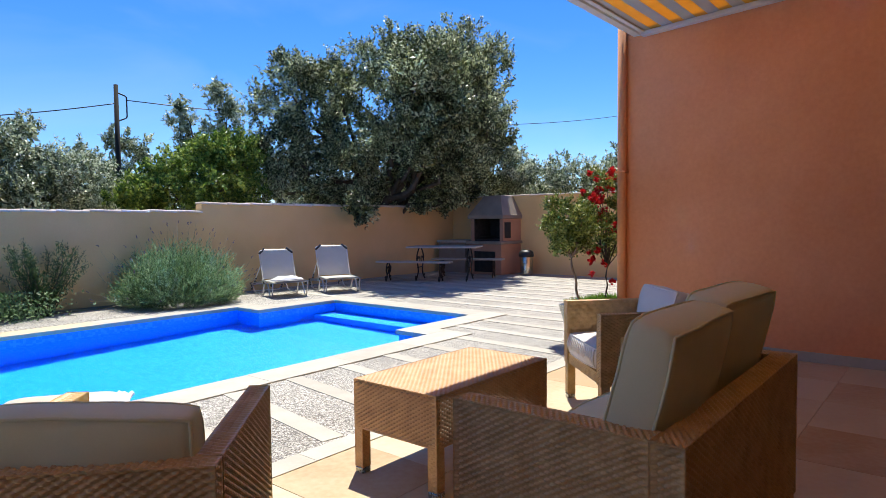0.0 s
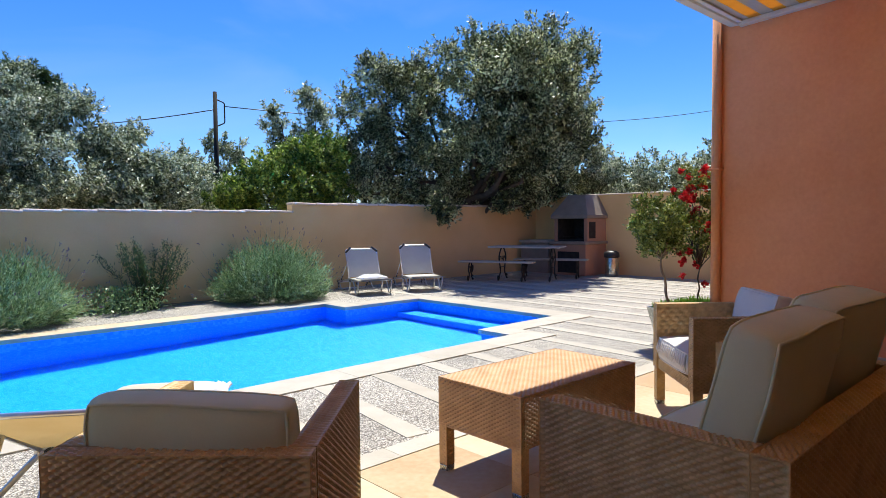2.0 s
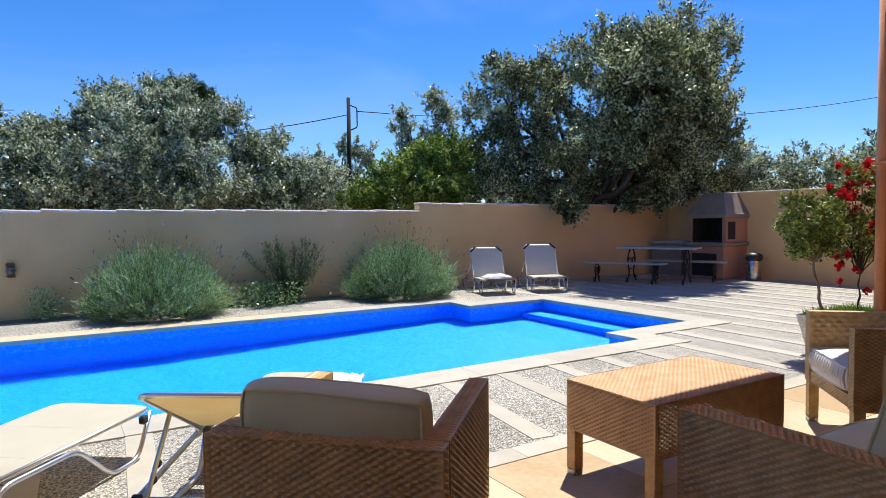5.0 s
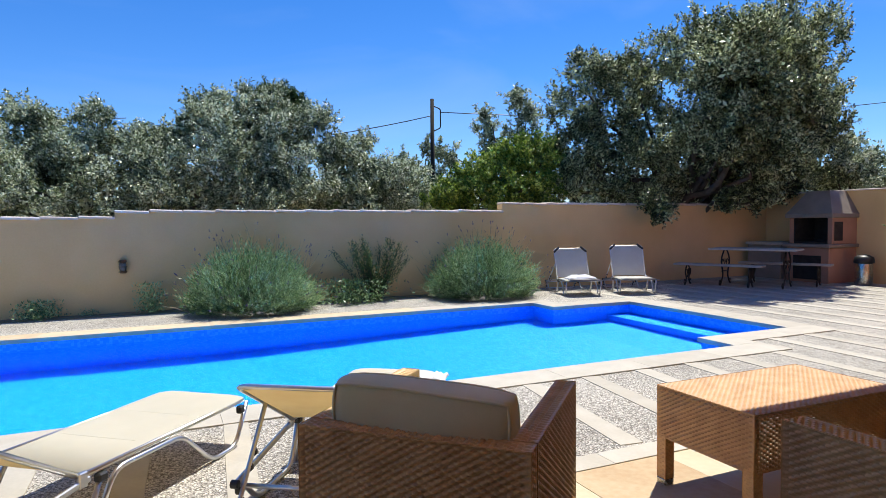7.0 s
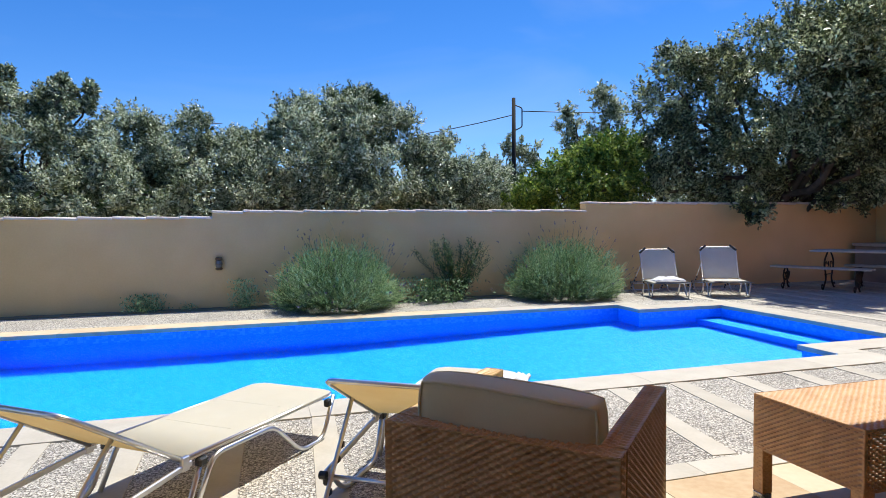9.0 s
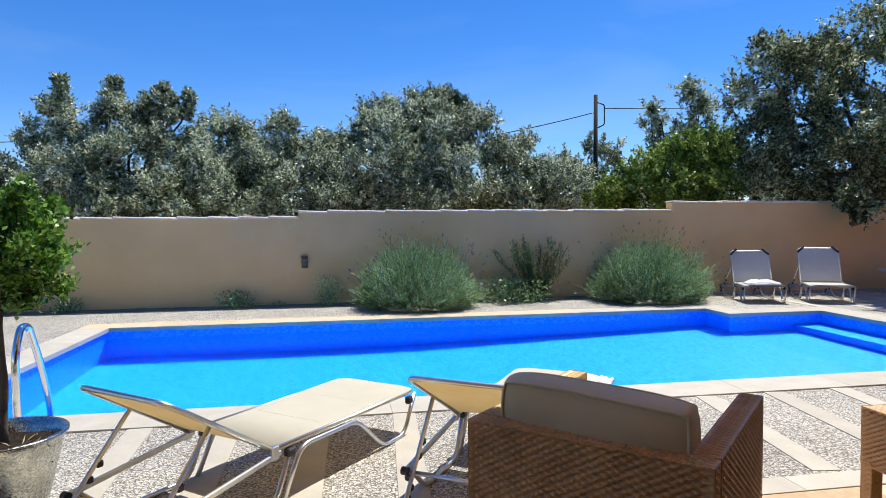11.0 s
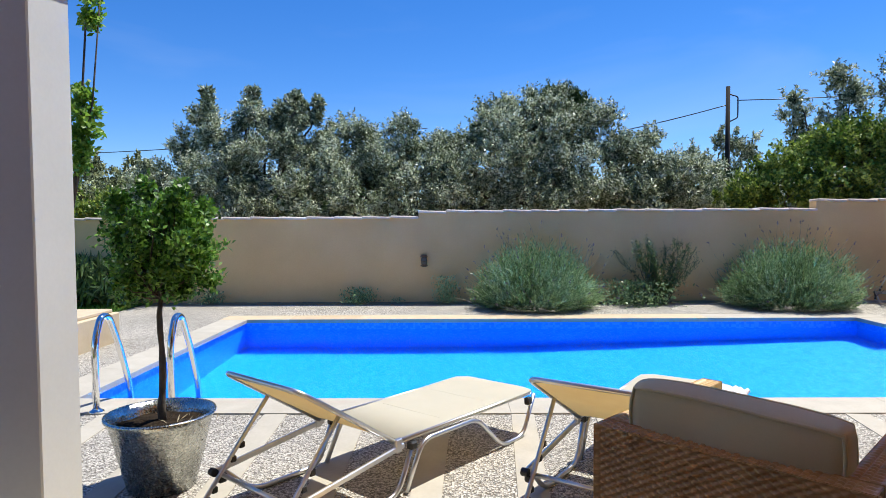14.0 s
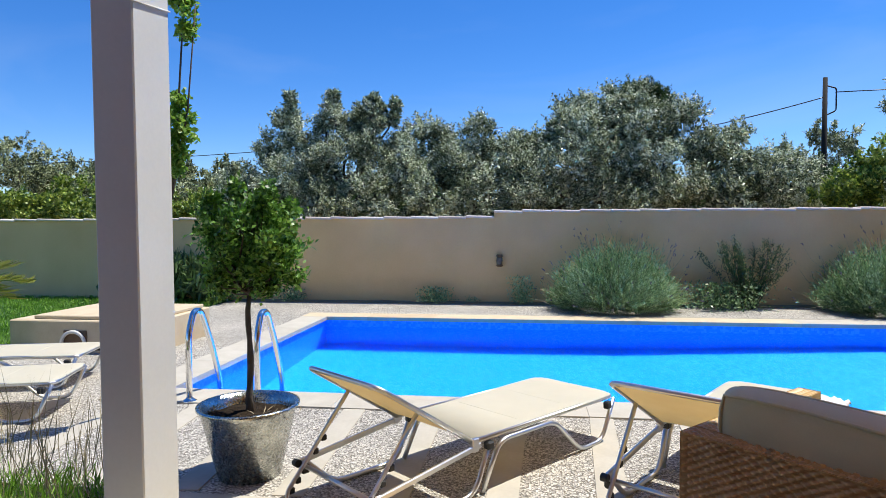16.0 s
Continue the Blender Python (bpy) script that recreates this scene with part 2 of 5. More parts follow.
M = {
    "plaster": material("ochre_plaster", [(0.69, 0.455, 0.20), (0.82, 0.57, 0.27)], 1.3, 0.9, bump=0.25, fine=40),
    "house": material("terracotta_plaster", [(0.72, 0.275, 0.11), (0.91, 0.42, 0.205)], 0.9, 0.9, bump=0.3, fine=30),
    # dark colour for the unseen veranda walls and ceiling, so they bounce little light
    "unseen_dark": material("unseen_dark_plaster", [(0.17, 0.085, 0.05), (0.24, 0.12, 0.07)], 0.9, 0.9, bump=0.3, fine=30),
    "pillar": material("cream_plaster", [(0.565, 0.575, 0.56), (0.645, 0.655, 0.64)], 2.0, 0.85, bump=0.15),
    "pebble": pebble_material(),
    "cream": material("cream_stone", [(0.40, 0.365, 0.30), (0.51, 0.475, 0.405)], 5.0, 0.75, bump=0.25, fine=45, per_object=0.35),
    "tile": material("veranda_stone", [(0.44, 0.295, 0.155), (0.53, 0.425, 0.265), (0.57, 0.50, 0.345)], 1.5, 0.6, bump=0.15, fine=25, per_object=0.9),
    "ochre_tile": material("ochre_edge_tile", [(0.50, 0.385, 0.24), (0.62, 0.51, 0.35)], 6.0, 0.7, per_object=0.4),
    "cap": material("pale_roof_tile", [(0.62, 0.50, 0.41), (0.80, 0.71, 0.62)], 6.0, 0.8, per_object=0.5),
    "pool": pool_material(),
    "water": water_material(),
    "wicker": material("honey_wicker", [(0.44, 0.28, 0.11), (0.76, 0.545, 0.26)], 14.0, 0.42, bump=0.3, fine=120, depth=0.001),
    "table_wicker": material("amber_wicker", [(0.50, 0.255, 0.095), (0.80, 0.48, 0.21)], 14.0, 0.42, bump=0.3, fine=120, depth=0.001),
    "wickertop": material("woven_table_top", [(0.50, 0.29, 0.15), (0.72, 0.48, 0.29)], 10.0, 0.5, bump=0.2, fine=150, depth=0.001),
    "cushion": material("beige_cushion_cloth", [(0.62, 0.635, 0.41), (0.72, 0.735, 0.50)], 5.0, 0.95, bump=0.3, fine=250, depth=0.001),
    "white_cushion": material("white_cushion_cloth", [(0.64, 0.62, 0.57), (0.74, 0.72, 0.67)], 5.0, 0.95, bump=0.3, fine=250, depth=0.001),
    "sling": cloth_material("cream_sling_cloth", [(0.71, 0.695, 0.59), (0.76, 0.745, 0.645)]),
    "grey_sling": cloth_material("grey_sling_cloth", [(0.62, 0.61, 0.56), (0.72, 0.71, 0.66)], 0.3, (0.7, 0.69, 0.64)),
    # yellow of sunlight coming through the cream cloth, put into its underside colour
    "sling_under": cloth_material("cream_sling_lit_through", [(0.80, 0.60, 0.30), (0.86, 0.67, 0.36)]),
    # grey underside, darker than the top cloth
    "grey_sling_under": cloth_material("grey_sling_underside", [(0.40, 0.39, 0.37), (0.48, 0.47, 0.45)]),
    "towel": material("white_towel", [(0.66, 0.66, 0.68), (0.74, 0.74, 0.76)], 10.0, 0.95, bump=0.6, fine=120, depth=0.004),
    "alu": material("brushed_aluminium", [(0.62, 0.62, 0.62), (0.74, 0.74, 0.74)], 20.0, 0.32, 1.0, 0.05),
    "chrome": material("polished_steel", [(0.72, 0.72, 0.72), (0.80, 0.80, 0.80)], 5.0, 0.08, 1.0, 0.0),
    "zinc": zinc_material(),
    "black": material("black_plastic", [(0.012, 0.012, 0.012), (0.03, 0.03, 0.03)], 10.0, 0.45),
    "iron": material("dark_iron", [(0.03, 0.025, 0.022), (0.07, 0.055, 0.045)], 12.0, 0.6, 0.6),
    "grey_wood": material("weathered_wood", [(0.30, 0.27, 0.23), (0.48, 0.44, 0.38)], 9.0, 0.8, per_object=0.4),
    # black of firebox soot, also painted for the shade inside the barbecue openings
    "soot_shade": material("soot_shade_brick", [(0.012, 0.010, 0.009), (0.04, 0.034, 0.03)], 9.0, 0.95),
    "brickface": material("pink_plaster", [(0.36, 0.19, 0.125), (0.45, 0.25, 0.17)], 3.0, 0.9),
    "hood": material("grey_stone_hood", [(0.20, 0.165, 0.135), (0.29, 0.245, 0.205)], 4.0, 0.9),
    "bark": material("grey_bark", [(0.04, 0.032, 0.025), (0.12, 0.098, 0.075)], 9.0, 0.95, bump=1.0, fine=40, depth=0.02),
    "pale_bark": material("pale_bark", [(0.16, 0.11, 0.075), (0.32, 0.23, 0.16)], 14.0, 0.9, bump=0.6, fine=60, depth=0.004),
    "soil": material("dark_soil", [(0.010, 0.008, 0.006), (0.045, 0.032, 0.022)], 30.0, 1.0, bump=1.0, fine=60, depth=0.02),
    "earth": material("dry_earth", [(0.16, 0.13, 0.08), (0.26, 0.22, 0.13)], 2.0, 1.0, bump=0.6, fine=20),
    "olive": leaf_material("olive_leaves", [(0.03, 0.044, 0.017), (0.12, 0.16, 0.078), (0.36, 0.43, 0.25), (0.90, 0.94, 0.74)], 0.40, 0.25),
    "old_olive": leaf_material("old_olive_leaves", [(0.019, 0.026, 0.008), (0.061, 0.080, 0.026), (0.212, 0.254, 0.100), (0.779, 0.826, 0.496)], 0.38, 0.30),
    "green": leaf_material("bright_leaves", [(0.025, 0.065, 0.008), (0.11, 0.21, 0.022), (0.44, 0.53, 0.10)]),
    "young": leaf_material("young_leaves", [(0.10, 0.22, 0.02), (0.20, 0.36, 0.04), (0.32, 0.48, 0.08)], 0.4, 0.5),
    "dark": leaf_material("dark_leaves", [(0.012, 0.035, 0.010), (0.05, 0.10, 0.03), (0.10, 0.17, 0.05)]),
    "topiary": leaf_material("small_green_leaves", [(0.022, 0.075, 0.010), (0.10, 0.245, 0.03), (0.30, 0.52, 0.09)]),
    "yellowish": leaf_material("yellow_green_leaves", [(0.06, 0.10, 0.015), (0.19, 0.24, 0.04), (0.42, 0.46, 0.12)]),
    "lavender": leaf_material("lavender_leaves", [(0.05, 0.10, 0.035), (0.18, 0.31, 0.12), (0.46, 0.60, 0.33)]),
    "stalk": leaf_material("dry_stalks", [(0.20, 0.17, 0.11), (0.34, 0.30, 0.20)]),
    "spike": leaf_material("lavender_spikes", [(0.06, 0.045, 0.08), (0.14, 0.11, 0.16)]),
    "grass": leaf_material("grass_blades", [(0.05, 0.14, 0.010), (0.14, 0.32, 0.025), (0.28, 0.48, 0.06)]),
    "red": leaf_material("red_petals", [(0.45, 0.008, 0.012), (0.75, 0.03, 0.035)], 0.6, 0.3),
    "bronze": material("brown_metal", [(0.10, 0.055, 0.03), (0.20, 0.12, 0.07)], 12.0, 0.5, 0.3),
    "wood_pole": material("dark_pole_wood", [(0.008, 0.007, 0.006), (0.02, 0.017, 0.014)], 9.0, 0.9),
}
M["soil"].node_tree.nodes["Principled BSDF"].inputs["Specular IOR Level"].default_value = 0.05


# ---- building helpers ----
def link(name, mesh, mat, parent=None, label=""):
    ob = new(name, mesh)
    if mat and not mesh.materials:
        mesh.materials.append(M[mat] if isinstance(mat, str) else mat)
    if parent:
        ob.parent = parent
    return tagged(ob, label)


def part(name, bm, mat, parent=None, label="", smooth=False):
    mesh = bpy.data.meshes.new(name)
    bmesh.ops.recalc_face_normals(bm, faces=bm.faces[:])
    if smooth:
        for f in bm.faces:
            f.smooth = True
    bm.to_mesh(mesh)
    bm.free()
    return link(name, mesh, mat, parent, label)


def thing(name, label, category, at=(0, 0, 0), turn=0.0, group="", kind=""):
    e = new(name)
    e.empty_display_size = 0.1
    e.location, e.rotation_euler = at, (0, 0, radians(turn))
    return tagged(e, label, category, group, kind)


def box(x0, x1, y0, y1, z0, z1, bevel=0.0, bm=None, m=None, seg=1):
    b = bmesh.new()
    bmesh.ops.create_cube(b, size=1.0)
    bmesh.ops.transform(b, matrix=Matrix.Translation(((x0 + x1) / 2, (y0 + y1) / 2, (z0 + z1) / 2)) @ Matrix.Diagonal((x1 - x0, y1 - y0, z1 - z0, 1)), verts=b.verts)
    if bevel:
        bmesh.ops.bevel(b, geom=b.edges[:], offset=bevel, segments=seg, affect="EDGES", profile=0.6)
    if m:
        bmesh.ops.transform(b, matrix=m, verts=b.verts)
    return join(bm, b) if bm else b


def join(bm, b):
    tmp = bpy.data.meshes.new("tmp")
    b.to_mesh(tmp)
    b.free()
    bm.from_mesh(tmp)
    bpy.data.meshes.remove(tmp)
    return bm


def look_along(a, b):
    """Carries the y axis onto the line from a to b, its middle to theirs."""
    a, b = Vector(a), Vector(b)
    return Matrix.Translation((a + b) / 2) @ (b - a).to_track_quat("Y", "Z").to_matrix().to_4x4()


def tube(points, r, segs=8, bm=None, closed=False):
    """A round bar along the points; r is one radius or one for each point."""
    b = bm or bmesh.new()
    pts = [Vector(p) for p in points]
    n = len(pts)
    rings, side = [], None
    for k, p in enumerate(pts):
        if closed:
            way = pts[(k + 1) % n] - pts[k - 1]
        else:
            way = pts[min(k + 1, n - 1)] - pts[max(k - 1, 0)]
        way.normalize()
        if side is None:
            side = way.cross(Vector((0.31, 0.17, 0.93)))
        side = (side - way * side.dot(way)).normalized()
        up = way.cross(side)
        rad = r[k] if isinstance(r, (list, tuple)) else r
        rings.append([b.verts.new(p + rad * (math.cos(a) * side + math.sin(a) * up)) for a in [2 * math.pi * j / segs for j in range(segs)]])
    for k in range(n if closed else n - 1):
        u, v = rings[k], rings[(k + 1) % n]
        for j in range(segs):
            b.faces.new((u[j], u[(j + 1) % segs], v[(j + 1) % segs], v[j]))
    if not closed:
        b.faces.new(rings[0][::-1])
        b.faces.new(rings[-1])
    return b


def bent(points, r=0.06, steps=5):
    """The points with rounded corners."""
    pts = [Vector(p) for p in points]
    out = [pts[0]]
    for a, p, c in zip(pts, pts[1:], pts[2:]):
        u, v = (a - p), (c - p)
        d = min(r, u.length * 0.45, v.length * 0.45)
        s, e = p + u.normalized() * d, p + v.normalized() * d
        for k in range(steps + 1):
            t = k / steps
            out.append((1 - t) ** 2 * s + 2 * t * (1 - t) * p + t * t * e)
    return out + [pts[-1]]


def lathe(profile, segs=32, bm=None):
    """A round body from (radius, height) pairs."""
    b = bm or bmesh.new()
    rings = [[b.verts.new((r * math.cos(2 * math.pi * k / segs), r * math.sin(2 * math.pi * k / segs), z)) for k in range(segs)] for r, z in profile]
    for u, v in zip(rings, rings[1:]):
        for k in range(segs):
            b.faces.new((u[k], u[(k + 1) % segs], v[(k + 1) % segs], v[k]))
    b.faces.new(rings[0][::-1])
    b.faces.new(rings[-1])
    return b


def prism(outline, z0, z1):
    b = bmesh.new()
    lo = [b.verts.new((x, y, z0)) for x, y in outline]
    hi = [b.verts.new((x, y, z1)) for x, y in outline]
    b.faces.new(lo[::-1])
    b.faces.new(hi)
    for k in range(len(lo)):
        b.faces.new((lo[k], lo[(k + 1) % len(lo)], hi[(k + 1) % len(lo)], hi[k]))
    return b


def raw_mesh(name, verts, faces):
    """A mesh from arrays of places and of quads."""
    mesh = bpy.data.meshes.new(name)
    nf, k = faces.shape
    mesh.vertices.add(len(verts))
    mesh.vertices.foreach_set("co", np.ascontiguousarray(verts, dtype=np.float32).ravel())
    mesh.loops.add(nf * k)
    mesh.loops.foreach_set("vertex_index", np.ascontiguousarray(faces, dtype=np.int32).ravel())
    mesh.polygons.add(nf)
    mesh.polygons.foreach_set("loop_start", np.arange(0, nf * k, k, dtype=np.int32))
    mesh.update(calc_edges=True)
    mesh.validate()
    return mesh


def leaf_mesh(name, base, way, flat, length, width):
    """Pointed leaves: each from its base along way, its width along flat."""
    n = len(base)
    way = way / np.linalg.norm(way, axis=1)[:, None]
    flat = flat - (flat * way).sum(1)[:, None] * way
    flat = flat / (np.linalg.norm(flat, axis=1)[:, None] + 1e-9)
    length, width = np.broadcast_to(length, n)[:, None], np.broadcast_to(width, n)[:, None]
    droop = np.cross(way, flat) * length * 0.10
    v = np.stack([base, base + way * length * 0.5 + flat * width / 2 + droop, base + way * length, base + way * length * 0.5 - flat * width / 2 + droop], 1).reshape(-1, 3)
    return raw_mesh(name, v, np.arange(4 * n).reshape(n, 4))


def rand_dirs(rng, n):
    d = rng.normal(size=(n, 3))
    return d / np.linalg.norm(d, axis=1)[:, None]


def unit(a):
    return a / (np.linalg.norm(a, axis=1)[:, None] + 1e-9)


def crown_mesh(name, clumps, per, rng, length=0.09, width=0.03, ragged=0.45, hang=0.0):
    """Sprays of leaves on the outside of uneven lobes in each clump (x, y, z, radius); per: leaves for a clump of one metre.
    The leaves of a spray face outwards and up together, as leaves turn to the light."""
    bases, ways, faces = [], [], []
    for x, y, z, r in clumps:
        sprays = max(10, int(per * r * r / 26))
        lobes = 14
        centre = rand_dirs(rng, lobes) * (r * (0.45 + 0.5 * rng.random(lobes)))[:, None]
        lobe_r = r * (0.20 + 0.20 * rng.random(lobes))
        pick = rng.integers(0, lobes, sprays)
        out = unit(rand_dirs(rng, sprays) + np.array([0, 0, 0.25]))
        rad = lobe_r[pick] * (1 + ragged * rng.normal(size=sprays) * 0.45) * rng.random(sprays) ** 0.22
        tip = (centre[pick] + out * rad[:, None]) * np.array([1.0, 1.0, 0.95])
        grow = unit(out * 0.75 + rand_dirs(rng, sprays) * 0.55 + np.array([0, 0, 0.45 - hang]))
        reach = min(0.20 * r + 0.10, 0.5 * r + 0.03) * (0.6 + 0.8 * rng.random(sprays))
        face = unit(out + np.array([0, 0, 0.7]) + rand_dirs(rng, sprays) * 0.5)
        for k in range(26):
            at = tip + grow * (reach * (k / 25 - 0.5))[:, None]
            bases.append(at + np.array([x, y, z]) + rng.normal(size=at.shape) * 0.018)
            ways.append(unit(grow * 0.65 + rand_dirs(rng, sprays) * 0.8))
            faces.append(face + rand_dirs(rng, sprays) * 0.85)
    base, way, face = np.concatenate(bases), np.concatenate(ways), np.concatenate(faces)
    n = len(base)
    return leaf_mesh(name, base, way, np.cross(face, way) + rng.normal(size=(n, 3)) * 0.05, length * (0.6 + 0.8 * rng.random(n)), width * (0.7 + 0.6 * rng.random(n)))


def limb(bm, a, b, r0, r1, rng, wobble=0.12, n=6):
    a, b = np.array(a, float), np.array(b, float)
    pts, rs = [], []
    for k in range(n + 1):
        t = k / n
        p = a + (b - a) * t + (rng.normal(size=3) * wobble * np.linalg.norm(b - a) * 0.25 if 0 < k < n else 0)
        pts.append(tuple(p))
        rs.append(r0 + (r1 - r0) * t)
    return tube(pts, rs, 7, bm)


def tree(name, label, clumps, foot, leaf, rng, per=4200, length=0.09, width=0.03, trunk=0.22, fork=1.4, stems=1, hang=0.0):
    t = thing(name, label, "tree", foot, kind="")
    f = np.array(foot)
    rel = [(x - f[0], y - f[1], z - f[2], r) for x, y, z, r in clumps]
    bm = bmesh.new()
    for s in range(stems):
        top = (rng.normal() * 0.2, rng.normal() * 0.2, fork)
        limb(bm, (rng.normal() * 0.15 * (stems > 1), rng.normal() * 0.15 * (stems > 1), -0.05), top, trunk, trunk * 0.7, rng)
        for x, y, z, r in rel[s::stems]:
            limb(bm, top, (x, y, z), trunk * 0.28, 0.012, rng, 0.2)
    part("trunk", bm, "bark", t, smooth=True)
    link("crown", crown_mesh("crown", rel, per, rng, length, width, hang=hang), leaf, t)
    inner = []
    for x, y, z, r in rel:
        inner.append(np.array([x, y, z]) + rand_dirs(rng, 150) * (r * 0.55 * rng.random(150) ** 0.5)[:, None])
    inner = np.concatenate(inner)
    n = len(inner)
    link("inner_foliage", leaf_mesh("inner_foliage", inner, rand_dirs(rng, n), rand_dirs(rng, n), 0.12 + 0.06 * rng.random(n), 0.07), leaf, t)
    return t


# ---- ground, paving and pool ----
PX0, PX1, PX2 = -2.87, 5.40, 6.85      # pool: left end, shoulder, end of the step bay
PY0, PY1, PY2, PY3 = 4.69, 5.18, 8.02, 8.58  # near side, bay near, bay far, far side
WATER = -0.13


def cells(xs, ys, z, keep):
    b = bmesh.new()
    for x0, x1 in zip(xs, xs[1:]):
        for y0, y1 in zip(ys, ys[1:]):
            if keep((x0 + x1) / 2, (y0 + y1) / 2):
                b.faces.new([b.verts.new((x, y, z)) for x, y in ((x0, y0), (x1, y0), (x1, y1), (x0, y1))])
    bmesh.ops.remove_doubles(b, verts=b.verts, dist=1e-4)
    return b


def in_pool(x, y, d=0.0):
    return (PX0 - d < x < PX1 + d and PY0 - d < y < PY3 + d) or (PX1 - d < x < PX2 + d and PY1 - d < y < PY2 + d)


ground = part("ground", cells([-900, -60, -14, -3.2, 7.2, 20, 60, 900], [-900, -60, -8, 4.4, 8.9, 30, 60, 900], -0.06, lambda x, y: not (-3.2 < x < 7.2 and 4.4 < y < 8.9)), "earth")
tagged(ground, "dry brown earth under the garden and fields", "ground", kind="structure")

COPE = 0.34
b = bmesh.new()
for x0, x1, y0, y1 in ((-5.1, 13.0, 2.93, PY0 - COPE), (-5.1, PX0 - COPE, PY0 - COPE, 10.45), (PX0 - COPE, PX1 + COPE, PY3 + COPE, 10.45),
                       (PX2 + COPE, 13.0, PY0 - COPE, 10.45), (PX1 + COPE, PX2 + COPE, PY0 - COPE, PY1 - COPE), (PX1 + COPE, PX2 + COPE, PY2 + COPE, 10.45)):
    box(x0, x1, y0, y1, -0.12, 0.0, bm=b)
paving = tagged(part("pavement", b, "pebble"), "grey and white pebble paving set in mortar round the pool", "paving", kind="structure")

# basin: walls and a floor that falls towards the deep end
b = bmesh.new()
outline = [(PX0, PY0), (PX1, PY0), (PX1, PY1), (PX2, PY1), (PX2, PY2), (PX1, PY2), (PX1, PY3), (PX0, PY3)]
for (xa, ya), (xb, yb) in zip(outline, outline[1:] + outline[:1]):
    b.faces.new([b.verts.new(p) for p in ((xa, ya, 0.0), (xb, yb, 0.0), (xb, yb, -1.6), (xa, ya, -1.6))])
floor_line = [(PX1, -0.82), (1.0, -1.25), (PX0, -1.32)]
for (xa, za), (xb, zb) in zip(floor_line, floor_line[1:]):
    b.faces.new([b.verts.new(p) for p in ((xa, PY0, za), (xb, PY0, zb), (xb, PY3, zb), (xa, PY3, za))])
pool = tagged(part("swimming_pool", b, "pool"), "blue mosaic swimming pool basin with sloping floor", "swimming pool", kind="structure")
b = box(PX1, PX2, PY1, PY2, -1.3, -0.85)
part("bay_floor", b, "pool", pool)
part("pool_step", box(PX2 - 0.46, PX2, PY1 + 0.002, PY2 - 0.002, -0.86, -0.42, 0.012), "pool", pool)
b = bmesh.new()
b.faces.new([b.verts.new((x, y, WATER)) for x, y in outline])
water = tagged(part("water", b, "water"), "clear rippled pool water over blue mosaic", "water", kind="structure")
water.visible_shadow = False

# ---- boundary walls ----
def wall(name, x0, x1, y0, y1, h, label="ochre plastered garden boundary wall", mat="plaster"):
    return tagged(part(name, box(x0, x1, y0, y1, -0.1, h), mat), label, "wall", kind="structure")


WY = 10.45
back = [wall("wall_north", -16.0, -0.60, WY, WY + 0.2, 1.40), wall("wall_north_middle", -0.60, 5.90, WY, WY + 0.2, 1.49), wall("wall_north_high", 5.90, 13.2, WY, WY + 0.2, 1.63)]
side = wall("wall_east", 13.0, 13.2, -2.0, WY, 1.87)

# ---- house ----
HX = 6.45
house_wall = wall("wall_house", HX, HX + 0.3, -3.2, 2.90, 3.75, "terracotta plastered house wall", "house")
wall("wall_house_front", HX + 0.3, 13.0, 2.6, 2.90, 3.75, "terracotta plastered house wall", "house")
# added, never in view: dark walls and ceiling that keep the veranda dim
wall("unseen_back_wall", -2.3, HX, -3.5, -3.2, 3.75, "unseen dark wall added behind the veranda to cut bounced light", "unseen_dark")
wall("unseen_west_wall", -2.3, -2.0, -3.2, 1.35, 3.75, "unseen dark wall added to block light from the west", "unseen_dark")
tagged(part("ceiling", box(-2.0, HX, -3.2, -1.2, 3.46, 3.6), "unseen_dark"), "unseen dark ceiling added to darken the back of the veranda", "ceiling", kind="structure")
tagged(part("baseboard", box(HX - 0.015, HX - 0.001, -3.2, 2.86, 0.0, 0.09, 0.003), "cream"), "pale stone skirting along the house wall", "skirting", kind="structure")
floor_slab = tagged(part("floor", box(-2.0, HX, -3.2, 2.76, -0.2, -0.012), "cream"), "stone veranda floor with warm cream and ochre slabs", "floor", kind="structure")

# ---- veranda pillar, awning, drainpipe ----
pillar = thing("pillar", "cream plastered square veranda pillar", "pillar", (-1.64, 2.53, 0))
part("shaft", box(-0.09, 0.09, -0.125, 0.125, -0.1, 3.3, 0.006), "pillar", pillar)

cable = part("wall_cable", tube([(-1.545, 2.655, 2.21), (-1.545, 2.389, 2.168)], 0.004, 6), "white_cushion", smooth=True)
tagged(cable, "thin white cable tacked to the pillar", "cable")

pipe = thing("drainpipe", "terracotta painted round drainpipe at the house corner", "drainpipe", (HX - 0.05, 2.86, 0))
part("pipe", tube([(0, 0, 0.02), (0, 0, 3.7)], 0.045, 14), "house", pipe, smooth=True)
part("clip", box(-0.055, 0.05, -0.055, 0.055, 1.778, 1.802, 0.004), "house", pipe)

